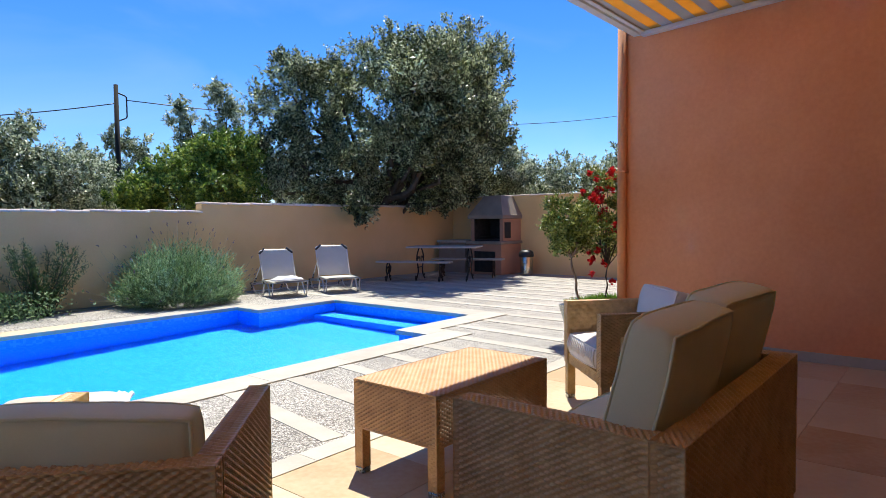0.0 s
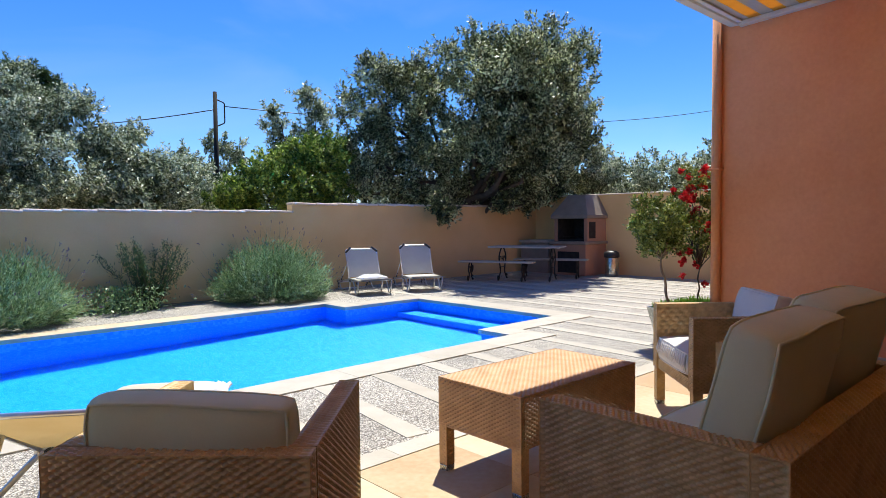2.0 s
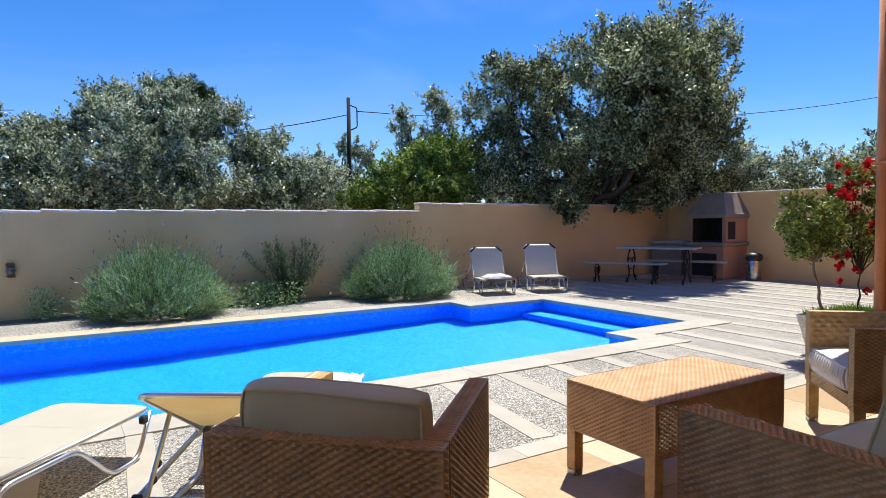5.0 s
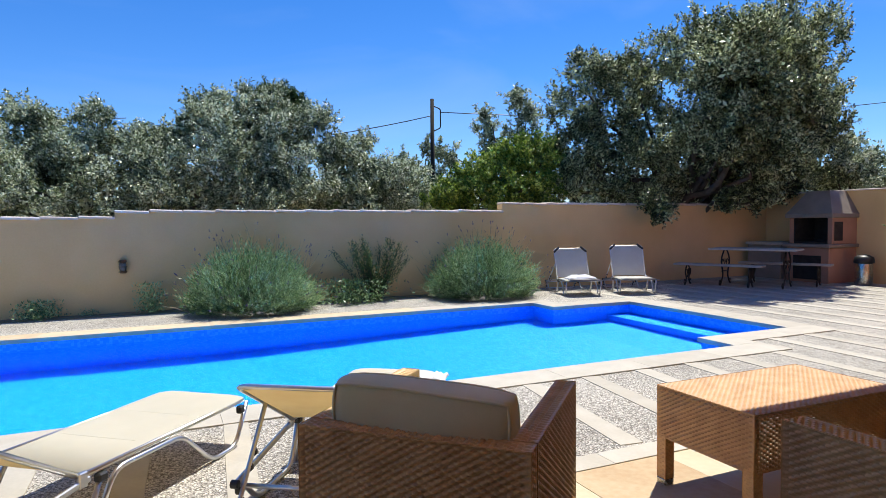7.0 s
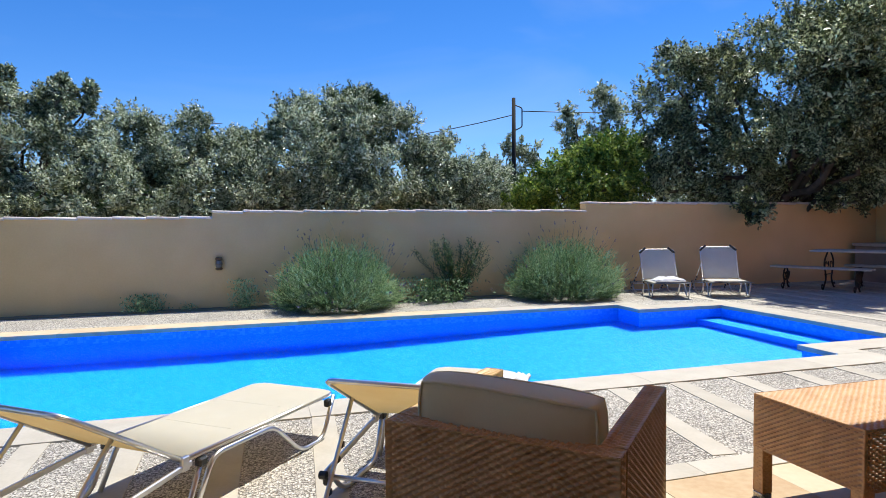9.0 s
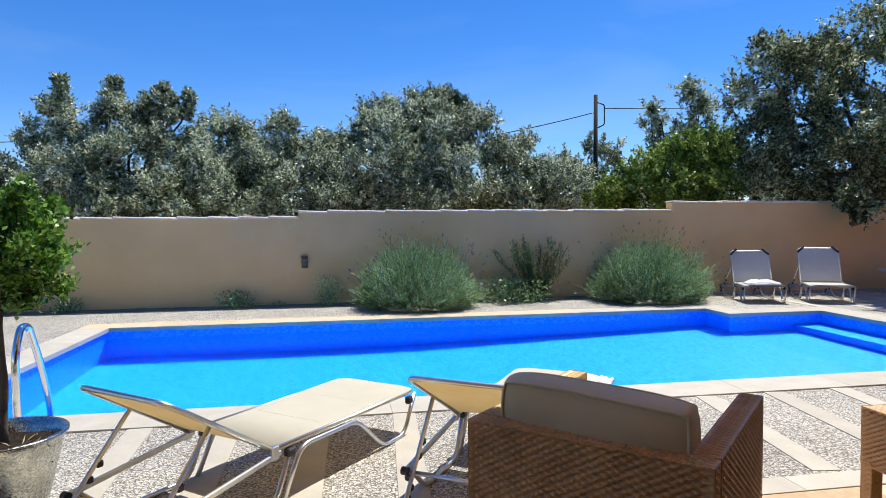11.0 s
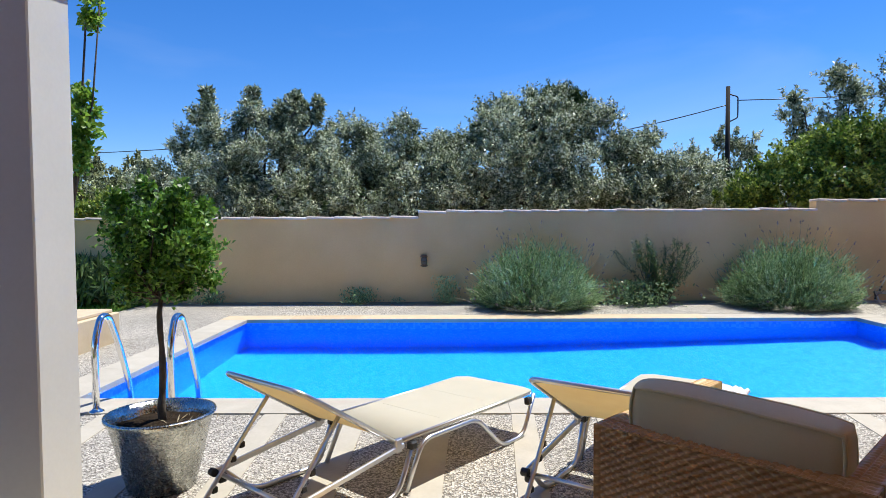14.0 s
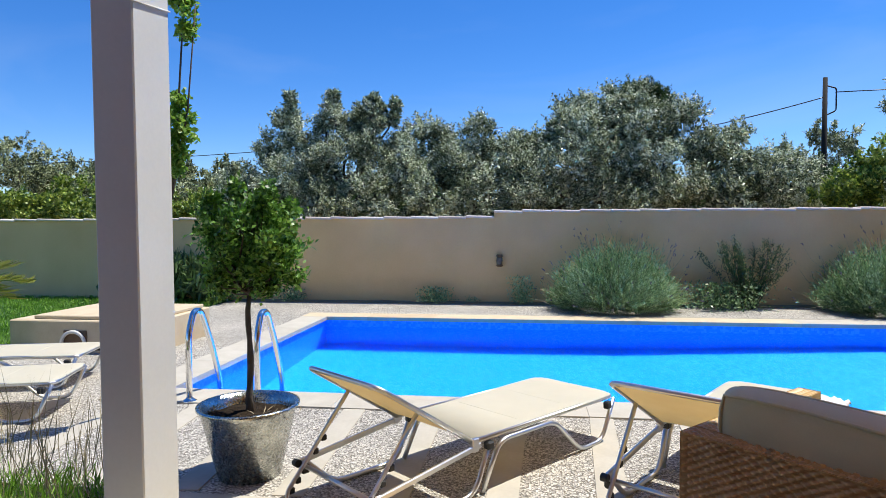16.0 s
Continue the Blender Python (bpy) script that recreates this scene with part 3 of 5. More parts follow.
AW_Y0, AW_Z0, AW_Y1, AW_Z1 = -1.2, 3.42, 2.75, 3.19
awning = thing("awning", "yellow and white striped fabric awning over the veranda", "awning", (0, 0, 0))
yellow = cloth_material("yellow_awning_cloth", [(0.74, 0.42, 0.06), (0.82, 0.50, 0.10)], 0.5, (0.98, 0.60, 0.10))
white = cloth_material("white_awning_cloth", [(0.50, 0.50, 0.49), (0.58, 0.58, 0.57)], 0.15, (0.62, 0.62, 0.60))
ysteps = np.linspace(AW_Y0, AW_Y1 - 0.1, 36)
for k, (ya, yb) in enumerate(zip(ysteps, ysteps[1:])):
    za, zb = [AW_Z0 + (AW_Z1 - AW_Z0) * (y - AW_Y0) / (AW_Y1 - AW_Y0) for y in (ya, yb)]
    b = bmesh.new()
    lo = [b.verts.new(p) for p in ((-1.1, ya, za), (6.40, ya, za), (6.40, yb, zb), (-1.1, yb, zb))]
    hi = [b.verts.new(v.co + Vector((0, 0, 0.004))) for v in lo]
    b.faces.new(lo[::-1]), b.faces.new(hi)
    for j in range(4):
        b.faces.new((lo[j], lo[(j + 1) % 4], hi[(j + 1) % 4], hi[j]))
    part("yellow_stripe" if k % 2 else "white_stripe", b, yellow if k % 2 else white, awning)
part("front_bar", box(-1.1, 6.42, AW_Y1 - 0.10, AW_Y1, AW_Z1 - 0.02, AW_Z1 + 0.10, 0.012), "white_cushion", awning)
part("side_rail", box(-0.03, 0.05, -(AW_Y1 - AW_Y0) / 2, (AW_Y1 - AW_Y0) / 2 - 0.1, -0.045, -0.002, 0.006, m=look_along((6.38, AW_Y0, AW_Z0), (6.38, AW_Y1, AW_Z1))), "white_cushion", awning)
part("hem", box(-1.1, 6.34, AW_Y1 - 0.155, AW_Y1 - 0.105, AW_Z1 - 0.012, AW_Z1 + 0.004, 0.004), "white_cushion", awning)
for y in (2.35, 1.55, 0.75):
    part("rail_clip", box(6.335, 6.375, y - 0.03, y + 0.03, AW_Z1 + 0.005 + (2.75 - y) * 0.058, AW_Z1 + 0.03 + (2.75 - y) * 0.058, 0.004), "white_cushion", awning)


# ---- woven furniture ----
def woven_sheet(o, u, v, w, h, row=0.0108, period=0.036, amp=0.0085, holes=0.0, wave=0.6):
    """Flat strands that bulge over every other stake; o: a corner, u and v: the sheet's directions. Faces look along u x v."""
    o, u, v = (np.array(a, float) for a in (o, u, v))
    n = np.cross(u, v)
    nu, nr = max(6, int(round(w / (period / 4)))), max(1, int(round(h / row)))
    nv = 3 * nr
    i_, j_ = np.meshgrid(np.arange(nu + 1), np.arange(nv + 1), indexing="ij")
    a, b = w * i_ / nu, h * (j_ // 3 + np.choose(j_ % 3, (0.0, 0.22, 0.80))) / nr
    over = np.sign(np.cos(math.pi * (i_ / 2 + 0.25 + j_ // 3)))
    z = np.where(j_ % 3 > 0, amp * (1 - wave + wave * over), 0.0) - amp
    z = np.where((j_ < 2) | (j_ > nv - 2) | (i_ < 2) | (i_ > nu - 2), -0.002, z)
    p = o + a[..., None] * u + b[..., None] * v + z[..., None] * n
    k = np.arange((nu + 1) * (nv + 1)).reshape(nu + 1, nv + 1)
    f = np.stack([k[:-1, :-1], k[1:, :-1], k[1:, 1:], k[:-1, 1:]], -1)
    if holes:
        ii, jj = np.meshgrid(np.arange(nu), np.arange(nv), indexing="ij")
        gap = (jj % 3 == 0) & ((ii + 2 * (jj // 3)) % 4 == 2) & (ii > 2) & (ii < nu - 3) & (jj > 1) & (jj < nv - 2)
        f = f[~(gap & (np.random.default_rng(nu + nv).random(gap.shape) < holes))]
    return p.reshape(-1, 3), f.reshape(-1, 4)


def sheets(name, parts_, mat, parent, label=""):
    vs, fs, k = [], [], 0
    for p, f in parts_:
        vs.append(p)
        fs.append(f + k)
        k += len(p)
    mesh = raw_mesh(name, np.concatenate(vs), np.concatenate(fs))
    mesh.polygons.foreach_set("use_smooth", np.ones(len(mesh.polygons), dtype=bool))
    return link(name, mesh, mat, parent, label)


COARSE = dict(row=0.03, period=0.06, amp=0.010)


def woven_box(name, x0, x1, y0, y1, z0, z1, parent, mat="wicker", label="", plain="bottom", holes=0.0, **kw):
    """A box of woven faces with bound edges; the faces named in plain are woven loosely."""
    w, d, h = x1 - x0, y1 - y0, z1 - z0
    faces = {"front": ((x0, y0, z0), (1, 0, 0), (0, 0, 1), w, h), "back": ((x1, y1, z0), (-1, 0, 0), (0, 0, 1), w, h), "left": ((x0, y1, z0), (0, -1, 0), (0, 0, 1), d, h),
             "right": ((x1, y0, z0), (0, 1, 0), (0, 0, 1), d, h), "top": ((x0, y0, z1), (1, 0, 0), (0, 1, 0), w, d), "bottom": ((x0, y1, z0), (1, 0, 0), (0, -1, 0), w, d)}
    ob = sheets(name, [woven_sheet(*a, **(COARSE if k in plain.split() else dict(holes=holes if k != "top" else 0.0, **kw))) for k, a in faces.items()], mat, parent, label)
    return ob


def cushion(name, w, d, h, mat, m, parent=None, label="", puff=0.2, seed=1, bulge=0.25):
    """A stuffed cushion, w by d by h, its faces bulging between two piped seams and its edges drawn in a little."""
    r = random.Random(seed)
    off = Vector((r.random() * 9, r.random() * 9, r.random() * 9))

    def shaped(x, y, z):
        full = (1 - puff * abs(x) ** 4) * (1 - puff * abs(y) ** 4) + bulge * (1 - x * x) * (1 - y * y)
        corner = 0.05 * (x * y) ** 4
        rim = 1 - 0.016 * abs(z) ** 6 + 0.012 * (1 - z * z)
        q = Vector((x * w / 2 * (rim - 0.02 * (1 - y * y) - corner), y * d / 2 * (rim - 0.02 * (1 - x * x) - corner), z * h / 2 * full))
        q += Vector((noise.noise(q * 3 + off), noise.noise(q * 3 - off), noise.noise(q * 4 + off * 2))) * 0.012
        crease = noise.noise(Vector((q.x * 16, q.y * 5, z * 2)) + off) * 0.004 * max(abs(x), abs(y)) ** 2
        return q + Vector((0, 0, z * crease))

    b = bmesh.new()
    bmesh.ops.create_cube(b, size=2.0)
    bmesh.ops.subdivide_edges(b, edges=b.edges[:], cuts=15, use_grid_fill=True)
    for vt in b.verts:
        vt.co = shaped(*vt.co)
    bmesh.ops.transform(b, matrix=m, verts=b.verts)
    ob = part(name, b, mat, parent, label, smooth=True)
    seam = bmesh.new()
    for s in (1, -1):
        pts = []
        for k in range(64):
            a = 2 * math.pi * k / 64
            c, t = math.cos(a), math.sin(a)
            g = 1 / max(abs(c), abs(t))
            pts.append(m @ shaped(c * g, t * g, s))
        tube(pts, 0.0055, 6, seam, closed=True)
    part("piping", seam, mat, ob, smooth=True)
    return ob


def seat(name, label, w, d, at, turn, category, seats=1, group=""):
    """A woven tub seat of one height all round, on square legs; its front looks along its own +y."""
    t = thing(name, label, category, at, turn, group)
    h, e, low = (0.71, 0.075, 0.26) if seats == 1 else (0.71, 0.095, 0.10)
    woven_box("backrest", -w / 2, w / 2, -d / 2, -d / 2 + e, low, h, t, plain="bottom back", holes=0.0)
    for s in (-1, 1):
        x0, x1 = sorted((s * w / 2, s * (w / 2 - e)))
        woven_box("arm", x0, x1, -d / 2 + e, d / 2, low, h, t, plain="bottom " + ("right" if s < 0 else "left"), holes=0.4 if seats == 1 else 0.0)
    woven_box("seat_frame", -w / 2 + e, w / 2 - e, -d / 2 + e, d / 2 - 0.01, low, 0.33, t, plain="bottom top left right front")
    for x in (-w / 2 + 0.035, w / 2 - 0.035):
        for y in (-d / 2 + 0.035, d / 2 - 0.035):
            leg = woven_box("leg", x - 0.029, x + 0.029, y - 0.029, y + 0.029, 0.03, low + 0.01, t, amp=0.004, period=0.029)
            part("foot", box(x - 0.029, x + 0.029, y - 0.029, y + 0.029, -0.012, 0.03, 0.004), "zinc", leg)
    return t


arm1 = seat("armchair", "honey wicker armchair with a thick beige back cushion", 0.70, 0.76, (0.912, 1.994, 0), -44.5, "armchair", group="veranda armchairs")
cushion("seat_cushion", 0.53, 0.60, 0.13, "cushion", pose(0, 0.06, 0.395), arm1, puff=0.10)
cushion("back_cushion", 0.56, 0.47, 0.115, "cushion", pose(0.0, -0.235, 0.595, 96, 1.5, 0), arm1, "beige piped back cushion", 0.16, 3, bulge=0.45)
arm2 = seat("armchair", "honey wicker armchair with a white seat cushion", 0.74, 0.73, (4.17, 1.80, 0), 46.0, "armchair", group="veranda armchairs")
boxy = cushion("seat_cushion", 0.57, 0.64, 0.15, "white_cushion", pose(0, 0.05, 0.41), arm2, "white box cushion with pleated edge", 0.08, 5)
for k in range(15):
    x = -0.25 + 0.5 * k / 14
    part("pleat", tube([(x, 0.362, 0.355), (x + 0.006, 0.374, 0.41), (x, 0.362, 0.468)], [0.003, 0.009, 0.004], 6), "white_cushion", boxy, smooth=True)
cushion("back_cushion", 0.54, 0.40, 0.15, "white_cushion", pose(0, -0.20, 0.63, 101), arm2, "white back cushion", 0.25, 6)
sofa = seat("sofa", "honey wicker two-seat sofa with large beige cushions", 1.43, 0.765, (2.42, 1.01, 0), 0, "sofa", 2)
for k, x in enumerate((-0.32, 0.32)):
    cushion("seat_cushion", 0.61, 0.62, 0.15, "cushion", pose(x * 0.95, 0.06, 0.405), sofa, puff=0.10, seed=10 + k)
cushion("back_cushion", 0.66, 0.54, 0.155, "cushion", pose(-0.30, -0.19, 0.735, 103, 0, 1.5), sofa, "large beige piped cushion leaning on the back", 0.10, 21, bulge=0.35)
cushion("back_cushion", 0.66, 0.56, 0.155, "cushion", pose(0.305, -0.18, 0.745, 102, 0, -3), sofa, "large beige piped cushion leaning on the back", 0.10, 22, bulge=0.35)

table = thing("coffee_table", "honey wicker coffee table with square legs and pierced sides", "table", (2.762, 2.218, 0))
TW, TD, TH_, TS = 1.0, 0.56, 0.49, 0.235
sheets("tabletop", [woven_sheet((-TW / 2, -TD / 2, TH_), (1, 0, 0), (0, 1, 0), TW, TD, 0.0135, 0.036, 0.014, wave=0.14), woven_sheet((-TW / 2, TD / 2, TH_ - 0.02), (1, 0, 0), (0, -1, 0), TW, TD, **COARSE)], "wickertop", table, "pale woven top")
for name, o, u, w in (("side_panel", (-TW / 2, -TD / 2), (1, 0, 0), TW), ("side_panel", (TW / 2, TD / 2), (-1, 0, 0), TW), ("side_panel", (-TW / 2, TD / 2), (0, -1, 0), TD), ("side_panel", (TW / 2, -TD / 2), (0, 1, 0), TD)):
    sheets(name, [woven_sheet((*o, TS), u, (0, 0, 1), w, TH_ - TS, 0.0105, 0.036, 0.0085, holes=0.6)] + ([] if w == TW else [woven_sheet((o[0] + 0.025 * (1 if o[0] < 0 else -1), o[1], TS), u, (0, 0, 1), w, TH_ - TS - 0.02, **COARSE)]), "table_wicker", table)
for x in (-TW / 2 + 0.03, TW / 2 - 0.03):
    for y in (-TD / 2 + 0.03, TD / 2 - 0.03):
        leg = woven_box("leg", x - 0.029, x + 0.029, y - 0.029, y + 0.029, 0.03, TS + 0.02, table, "table_wicker", amp=0.004, period=0.029)
        part("foot", box(x - 0.029, x + 0.029, y - 0.029, y + 0.029, -0.012, 0.03, 0.004), "zinc", leg)


# ---- sun loungers ----
def sling_sheet(line, w, thick=0.008, n=14):
    """Cloth sewn round two side bars, w apart, along a line of (y, z, share of the width)."""
    b = bmesh.new()
    top, bot = [], []
    for y, z, f in line:
        r1, r2 = [], []
        for k in range(n + 1):
            s = math.sin(math.pi * (k / n - 0.5))
            dz = 0.013 * (1 - abs(s) ** 6) - 0.004 * (1 - s * s)
            r1.append(b.verts.new((s * (w / 2 + 0.012) * f, y, z + dz)))
            r2.append(b.verts.new((s * (w / 2 + 0.012) * f, y, z + dz - thick)))
        top.append(r1), bot.append(r2)
    for a, flip in ((top, 0), (bot, 1)):
        for i in range(len(line) - 1):
            for k in range(n):
                q = (a[i][k], a[i][k + 1], a[i + 1][k + 1], a[i + 1][k])
                b.faces.new(q[::-1] if flip else q).material_index = flip
    for i in range(len(line) - 1):
        b.faces.new((top[i][0], top[i + 1][0], bot[i + 1][0], bot[i][0]))
        b.faces.new((top[i][n], bot[i][n], bot[i + 1][n], top[i + 1][n]))
    for k in range(n):
        b.faces.new((top[0][k], bot[0][k], bot[0][k + 1], top[0][k + 1]))
        b.faces.new((top[-1][k], top[-1][k + 1], bot[-1][k + 1], bot[-1][k]))
    return b


def lounger(label, at, turn, recline, cloth="sling", group="sun loungers", back_len=0.76, bed=1.10, w=0.56):
    """Folding sun lounger: hinge at its origin, foot end along its own +y, backrest raised by recline degrees behind."""
    t = thing("sun_lounger", label, "sun lounger", at, turn, group)
    z, c, s = 0.265, math.cos(radians(recline)), math.sin(radians(recline))
    by, bz, q = -back_len * c, z + back_len * s, bed / 1.1
    # second slot colours the underside; on cream cloth it paints in the light from above
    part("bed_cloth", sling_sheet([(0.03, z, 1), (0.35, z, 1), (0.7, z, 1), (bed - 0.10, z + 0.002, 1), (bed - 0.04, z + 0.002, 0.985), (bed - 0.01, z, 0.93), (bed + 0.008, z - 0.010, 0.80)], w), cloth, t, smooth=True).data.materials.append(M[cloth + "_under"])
    def slope(k, lift=0.0):
        return by * k, z + (bz - z) * k + lift
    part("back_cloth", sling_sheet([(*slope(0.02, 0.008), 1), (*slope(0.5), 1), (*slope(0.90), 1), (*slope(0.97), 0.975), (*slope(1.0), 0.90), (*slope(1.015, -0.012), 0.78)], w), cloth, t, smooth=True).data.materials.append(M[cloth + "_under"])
    for y in (0.36 * q, 0.72 * q):
        part("seam", tube([(math.sin(math.pi * k / 8) * (w / 2), y, z - 0.0003 + 0.013 * (1 - abs(math.sin(math.pi * k / 8)) ** 6) - 0.004 * math.cos(math.pi * k / 8) ** 2) for k in range(-3, 4)], 0.0016, 5), cloth, t)
    if cloth == "grey_sling":
        for x in (-1, 1):
            part("corner_piece", box(-0.075, 0.075, -0.018, 0.018, -0.012, 0.022, 0.008, m=Matrix.Translation((x * (w / 2 - 0.045), *slope(0.965))) @ Matrix.Rotation(radians(-recline), 4, "X") @ Matrix.Rotation(radians(42 * x), 4, "Z")), "black", t)
    part("bed_frame", tube(bent([(-w / 2, 0, z), (-w / 2, bed, z - 0.012), (w / 2, bed, z - 0.012), (w / 2, 0, z)], 0.06), 0.0125, 10), "alu", t, smooth=True)
    part("back_frame", tube(bent([(-w / 2, 0, z), (-w / 2, by, bz), (w / 2, by, bz), (w / 2, 0, z)], 0.07), 0.0125, 10), "alu", t, smooth=True)
    # front loop legs: down, along the ground, up to the rail
    for x in (-w / 2 - 0.012, w / 2 + 0.012):
        part("front_leg", tube(bent([(x, 0.05 * q, 0.012), (x, 0.16 * q, z - 0.03), (x, 0.56 * q, z - 0.035), (x, 0.74 * q, 0.05), (x, 0.80 * q, 0.012), (x, 0.98 * q, 0.012), (x, bed - 0.01, z - 0.02)], 0.07), 0.0125, 10), "alu", t, smooth=True)
        part("foot_pad", box(x - 0.018, x + 0.018, bed - 0.10, bed - 0.05, z - 0.075, z - 0.03, 0.008), "black", t)
        # side rail running down behind the hinge, and the rear foot loop under it
        rail = part("side_rail", box(-0.009, 0.009, -0.33, 0.33, -0.014, 0.014, 0.005, m=look_along((x, 0.03, z - 0.02), (x, -0.60, 0.165))), "alu", t)
        part("end_cap", tube([(x - 0.016, -0.605, 0.165), (x + 0.016, -0.605, 0.165)], 0.019, 10), "black", rail)
        part("hinge_plate", box(x - 0.011, x + 0.011, -0.02, 0.025, z - 0.045, z + 0.022, 0.005), "alu", t)
        loop = part("rear_leg", tube(bent([(x, 0.10, z - 0.03), (x, 0.0, 0.013), (x, -0.40, 0.013), (x, -0.55, 0.155)], 0.08), 0.0125, 10), "alu", t, smooth=True)
        part("leg_cap", box(x - 0.019, x + 0.019, 0.075, 0.125, z - 0.055, z - 0.015, 0.008), "black", loop)
        part("latch", box(x - 0.018, x + 0.018, -0.585, -0.54, 0.105, 0.15, 0.008), "black", rail)
    part("cross_bar", tube([(-w / 2, -0.575, 0.150), (w / 2, -0.575, 0.150)], 0.011, 10), "alu", t, smooth=True)
    xi, top_y, top_z = w / 2 - 0.022, by * 0.60, z + (bz - z) * 0.60 - 0.012
    low_y, low_z = -0.585 - (top_y + 0.585) / (top_z - 0.165) * 0.11, 0.055
    prop = part("back_prop", tube(bent([(-xi, top_y, top_z), (-xi, low_y, low_z), (-xi + 0.02, low_y - 0.01, 0.012), (xi - 0.02, low_y - 0.01, 0.012), (xi, low_y, low_z), (xi, top_y, top_z)], 0.05), 0.0105, 10), "alu", t, smooth=True)
    for x in (-xi, xi):
        for zz in (0.27, 0.215, 0.10, 0.06):
            y = low_y + (top_y - low_y) * (zz - low_z) / (top_z - low_z)
            part("tooth", box(x - 0.011, x + 0.011, y + 0.004, y + 0.034, zz - 0.018, zz + 0.012, 0.005), "black", prop)
    return t


near1 = lounger("cream sling sun lounger with an aluminium frame, half reclined", (-0.514, 3.236, 0), -39, 33, back_len=0.655, bed=1.22, w=0.57)
near2 = lounger("cream sling sun lounger with its backrest raised, beside the armchair", (0.885, 3.30, 0), -33.5, 29, back_len=0.69, bed=1.14, w=0.56)
lounger("cream sling sun lounger lying flat near the lawn", (-4.75, 4.65, 0), -75, 8)
lounger("cream sling sun lounger lying flat beside the pebble path", (-4.30, 3.80, 0), -72, 8)
far1 = lounger("grey sling sun lounger with its backrest upright by the wall", (6.86, 9.54, 0), 165, 70, "grey_sling", back_len=0.56, bed=0.52, w=0.61)
far2 = lounger("grey sling sun lounger with its backrest upright near the picnic table", (7.90, 9.25, 0), 157, 70, "grey_sling", back_len=0.60, bed=0.52, w=0.61)


def towel(label, at, turn, w, d, h, seed):
    b = bmesh.new()
    bmesh.ops.create_grid(b, x_segments=26, y_segments=22, size=0.5)
    r = random.Random(seed)
    off = Vector((r.random() * 9, r.random() * 9, 0))
    for vt in b.verts:
        x, y = vt.co.x * 2, vt.co.y * 2
        edge = max(abs(x), abs(y))
        lift = h * (1 - edge ** 4) + 0.025 * noise.noise(Vector((x * 2.5, y * 2.5, 0)) + off) + 0.012 * noise.noise(Vector((x * 7, y * 7, 3)) + off)
        vt.co = Vector((x * w / 2 * (1 + 0.1 * noise.noise(Vector((y * 2, 1, 0)) + off)), y * d / 2 * (1 + 0.1 * noise.noise(Vector((x * 2, 5, 0)) + off)), max(lift, 0.002)))
    ext = bmesh.ops.extrude_face_region(b, geom=b.faces[:])
    for g_ in ext["geom"]:
        if isinstance(g_, bmesh.types.BMVert):
            g_.co.z += 0.012
    ob = part("towel", b, "towel", smooth=True)
    ob.matrix_world = pose(*at, 0, 0, turn)
    return tagged(ob, label, "towel", "towels")


towel("crumpled white towel on the foot of a cream lounger", (1.603, 3.870, 0.267), -33, 0.24, 0.26, 0.022, 4)
towel("folded white towel on the seat of a grey lounger", (6.80, 9.25, 0.272), 75, 0.28, 0.50, 0.05, 9)


# ---- potted trees and ladder ----
def pot_of(label, at, r1, r0, h, mat="zinc", category="plant pot", group="zinc pots"):
    t = thing("plant_pot", label, category, at, group=group)
    part("shell", lathe([(r0, 0.0), (r0 + 0.01, 0.004), (r1 - 0.01, h - 0.03), (r1 + 0.008, h - 0.012), (r1 + 0.008, h), (r1 - 0.012, h), (r1 - 0.03, h - 0.05), (r1 - 0.035, h - 0.10)], 40), mat, t, smooth=True)
    b = lathe([(r1 - 0.034, h - 0.12), (r1 - 0.028, h - 0.062), (r1 * 0.5, h - 0.050), (0.01, h - 0.045)], 40)
    for v in b.verts:
        v.co.z += 0.02 * noise.noise(v.co * 25)
    part("soil", b, "soil", t, smooth=True)
    return t


def standard(name, label, at, trunk_h, r, leaf, seed, per=9000, length=0.035, width=0.018, squash=1.0, lean=0.0, bark="bark", thick=0.020, sprigs=0):
    """A clipped standard: bare stem and a round leafy head."""
    g_ = np.random.default_rng(seed)
    t = thing(name, label, "tree", at)
    b = bmesh.new()
    pts = [(0.008 * math.sin(k * 1.3 + seed) + lean * k / 8, 0.008 * math.cos(k * 1.7 + seed), trunk_h * k / 8) for k in range(9)]
    tube(pts, [thick - 0.4 * thick * k / 8 + 0.002 * math.sin(k * 2.2) for k in range(9)], 9, b)
    top = np.array(pts[-1])
    clumps = []
    for k in range(20):
        u = (k + 0.5) / 20
        a = 2.4 * k + 0.5 * g_.random()
        spread = math.sin(math.pi * (0.10 + 0.72 * u)) ** 0.9 * (0.60 + 0.42 * g_.random())
        c = top + np.array([math.cos(a) * r * spread, math.sin(a) * r * spread, r * squash * (0.25 + 1.6 * u)])
        clumps.append((*c, r * (0.22 + 0.18 * g_.random())))
        limb(b, pts[-1], tuple(c), 0.007, 0.0025, g_, 0.2, 4)
    clumps.append((*(top + np.array([0, 0, r * 0.9 * squash])), r * 0.55))
    for k in range(sprigs):
        d = rand_dirs(g_, 1)[0] * r * (1.0 + 0.18 * g_.random())
        c = top + np.array([d[0], d[1], r * squash * 1.02 + d[2] * 0.95])
        clumps.append((*c, r * (0.12 + 0.08 * g_.random())))
        limb(b, pts[-1], tuple(c), 0.005, 0.002, g_, 0.15, 4)
    part("trunk", b, bark, t, smooth=True)
    link("crown", crown_mesh("crown", clumps, per / r / 3, g_, length, width, 0.4), leaf, t)
    return t, clumps


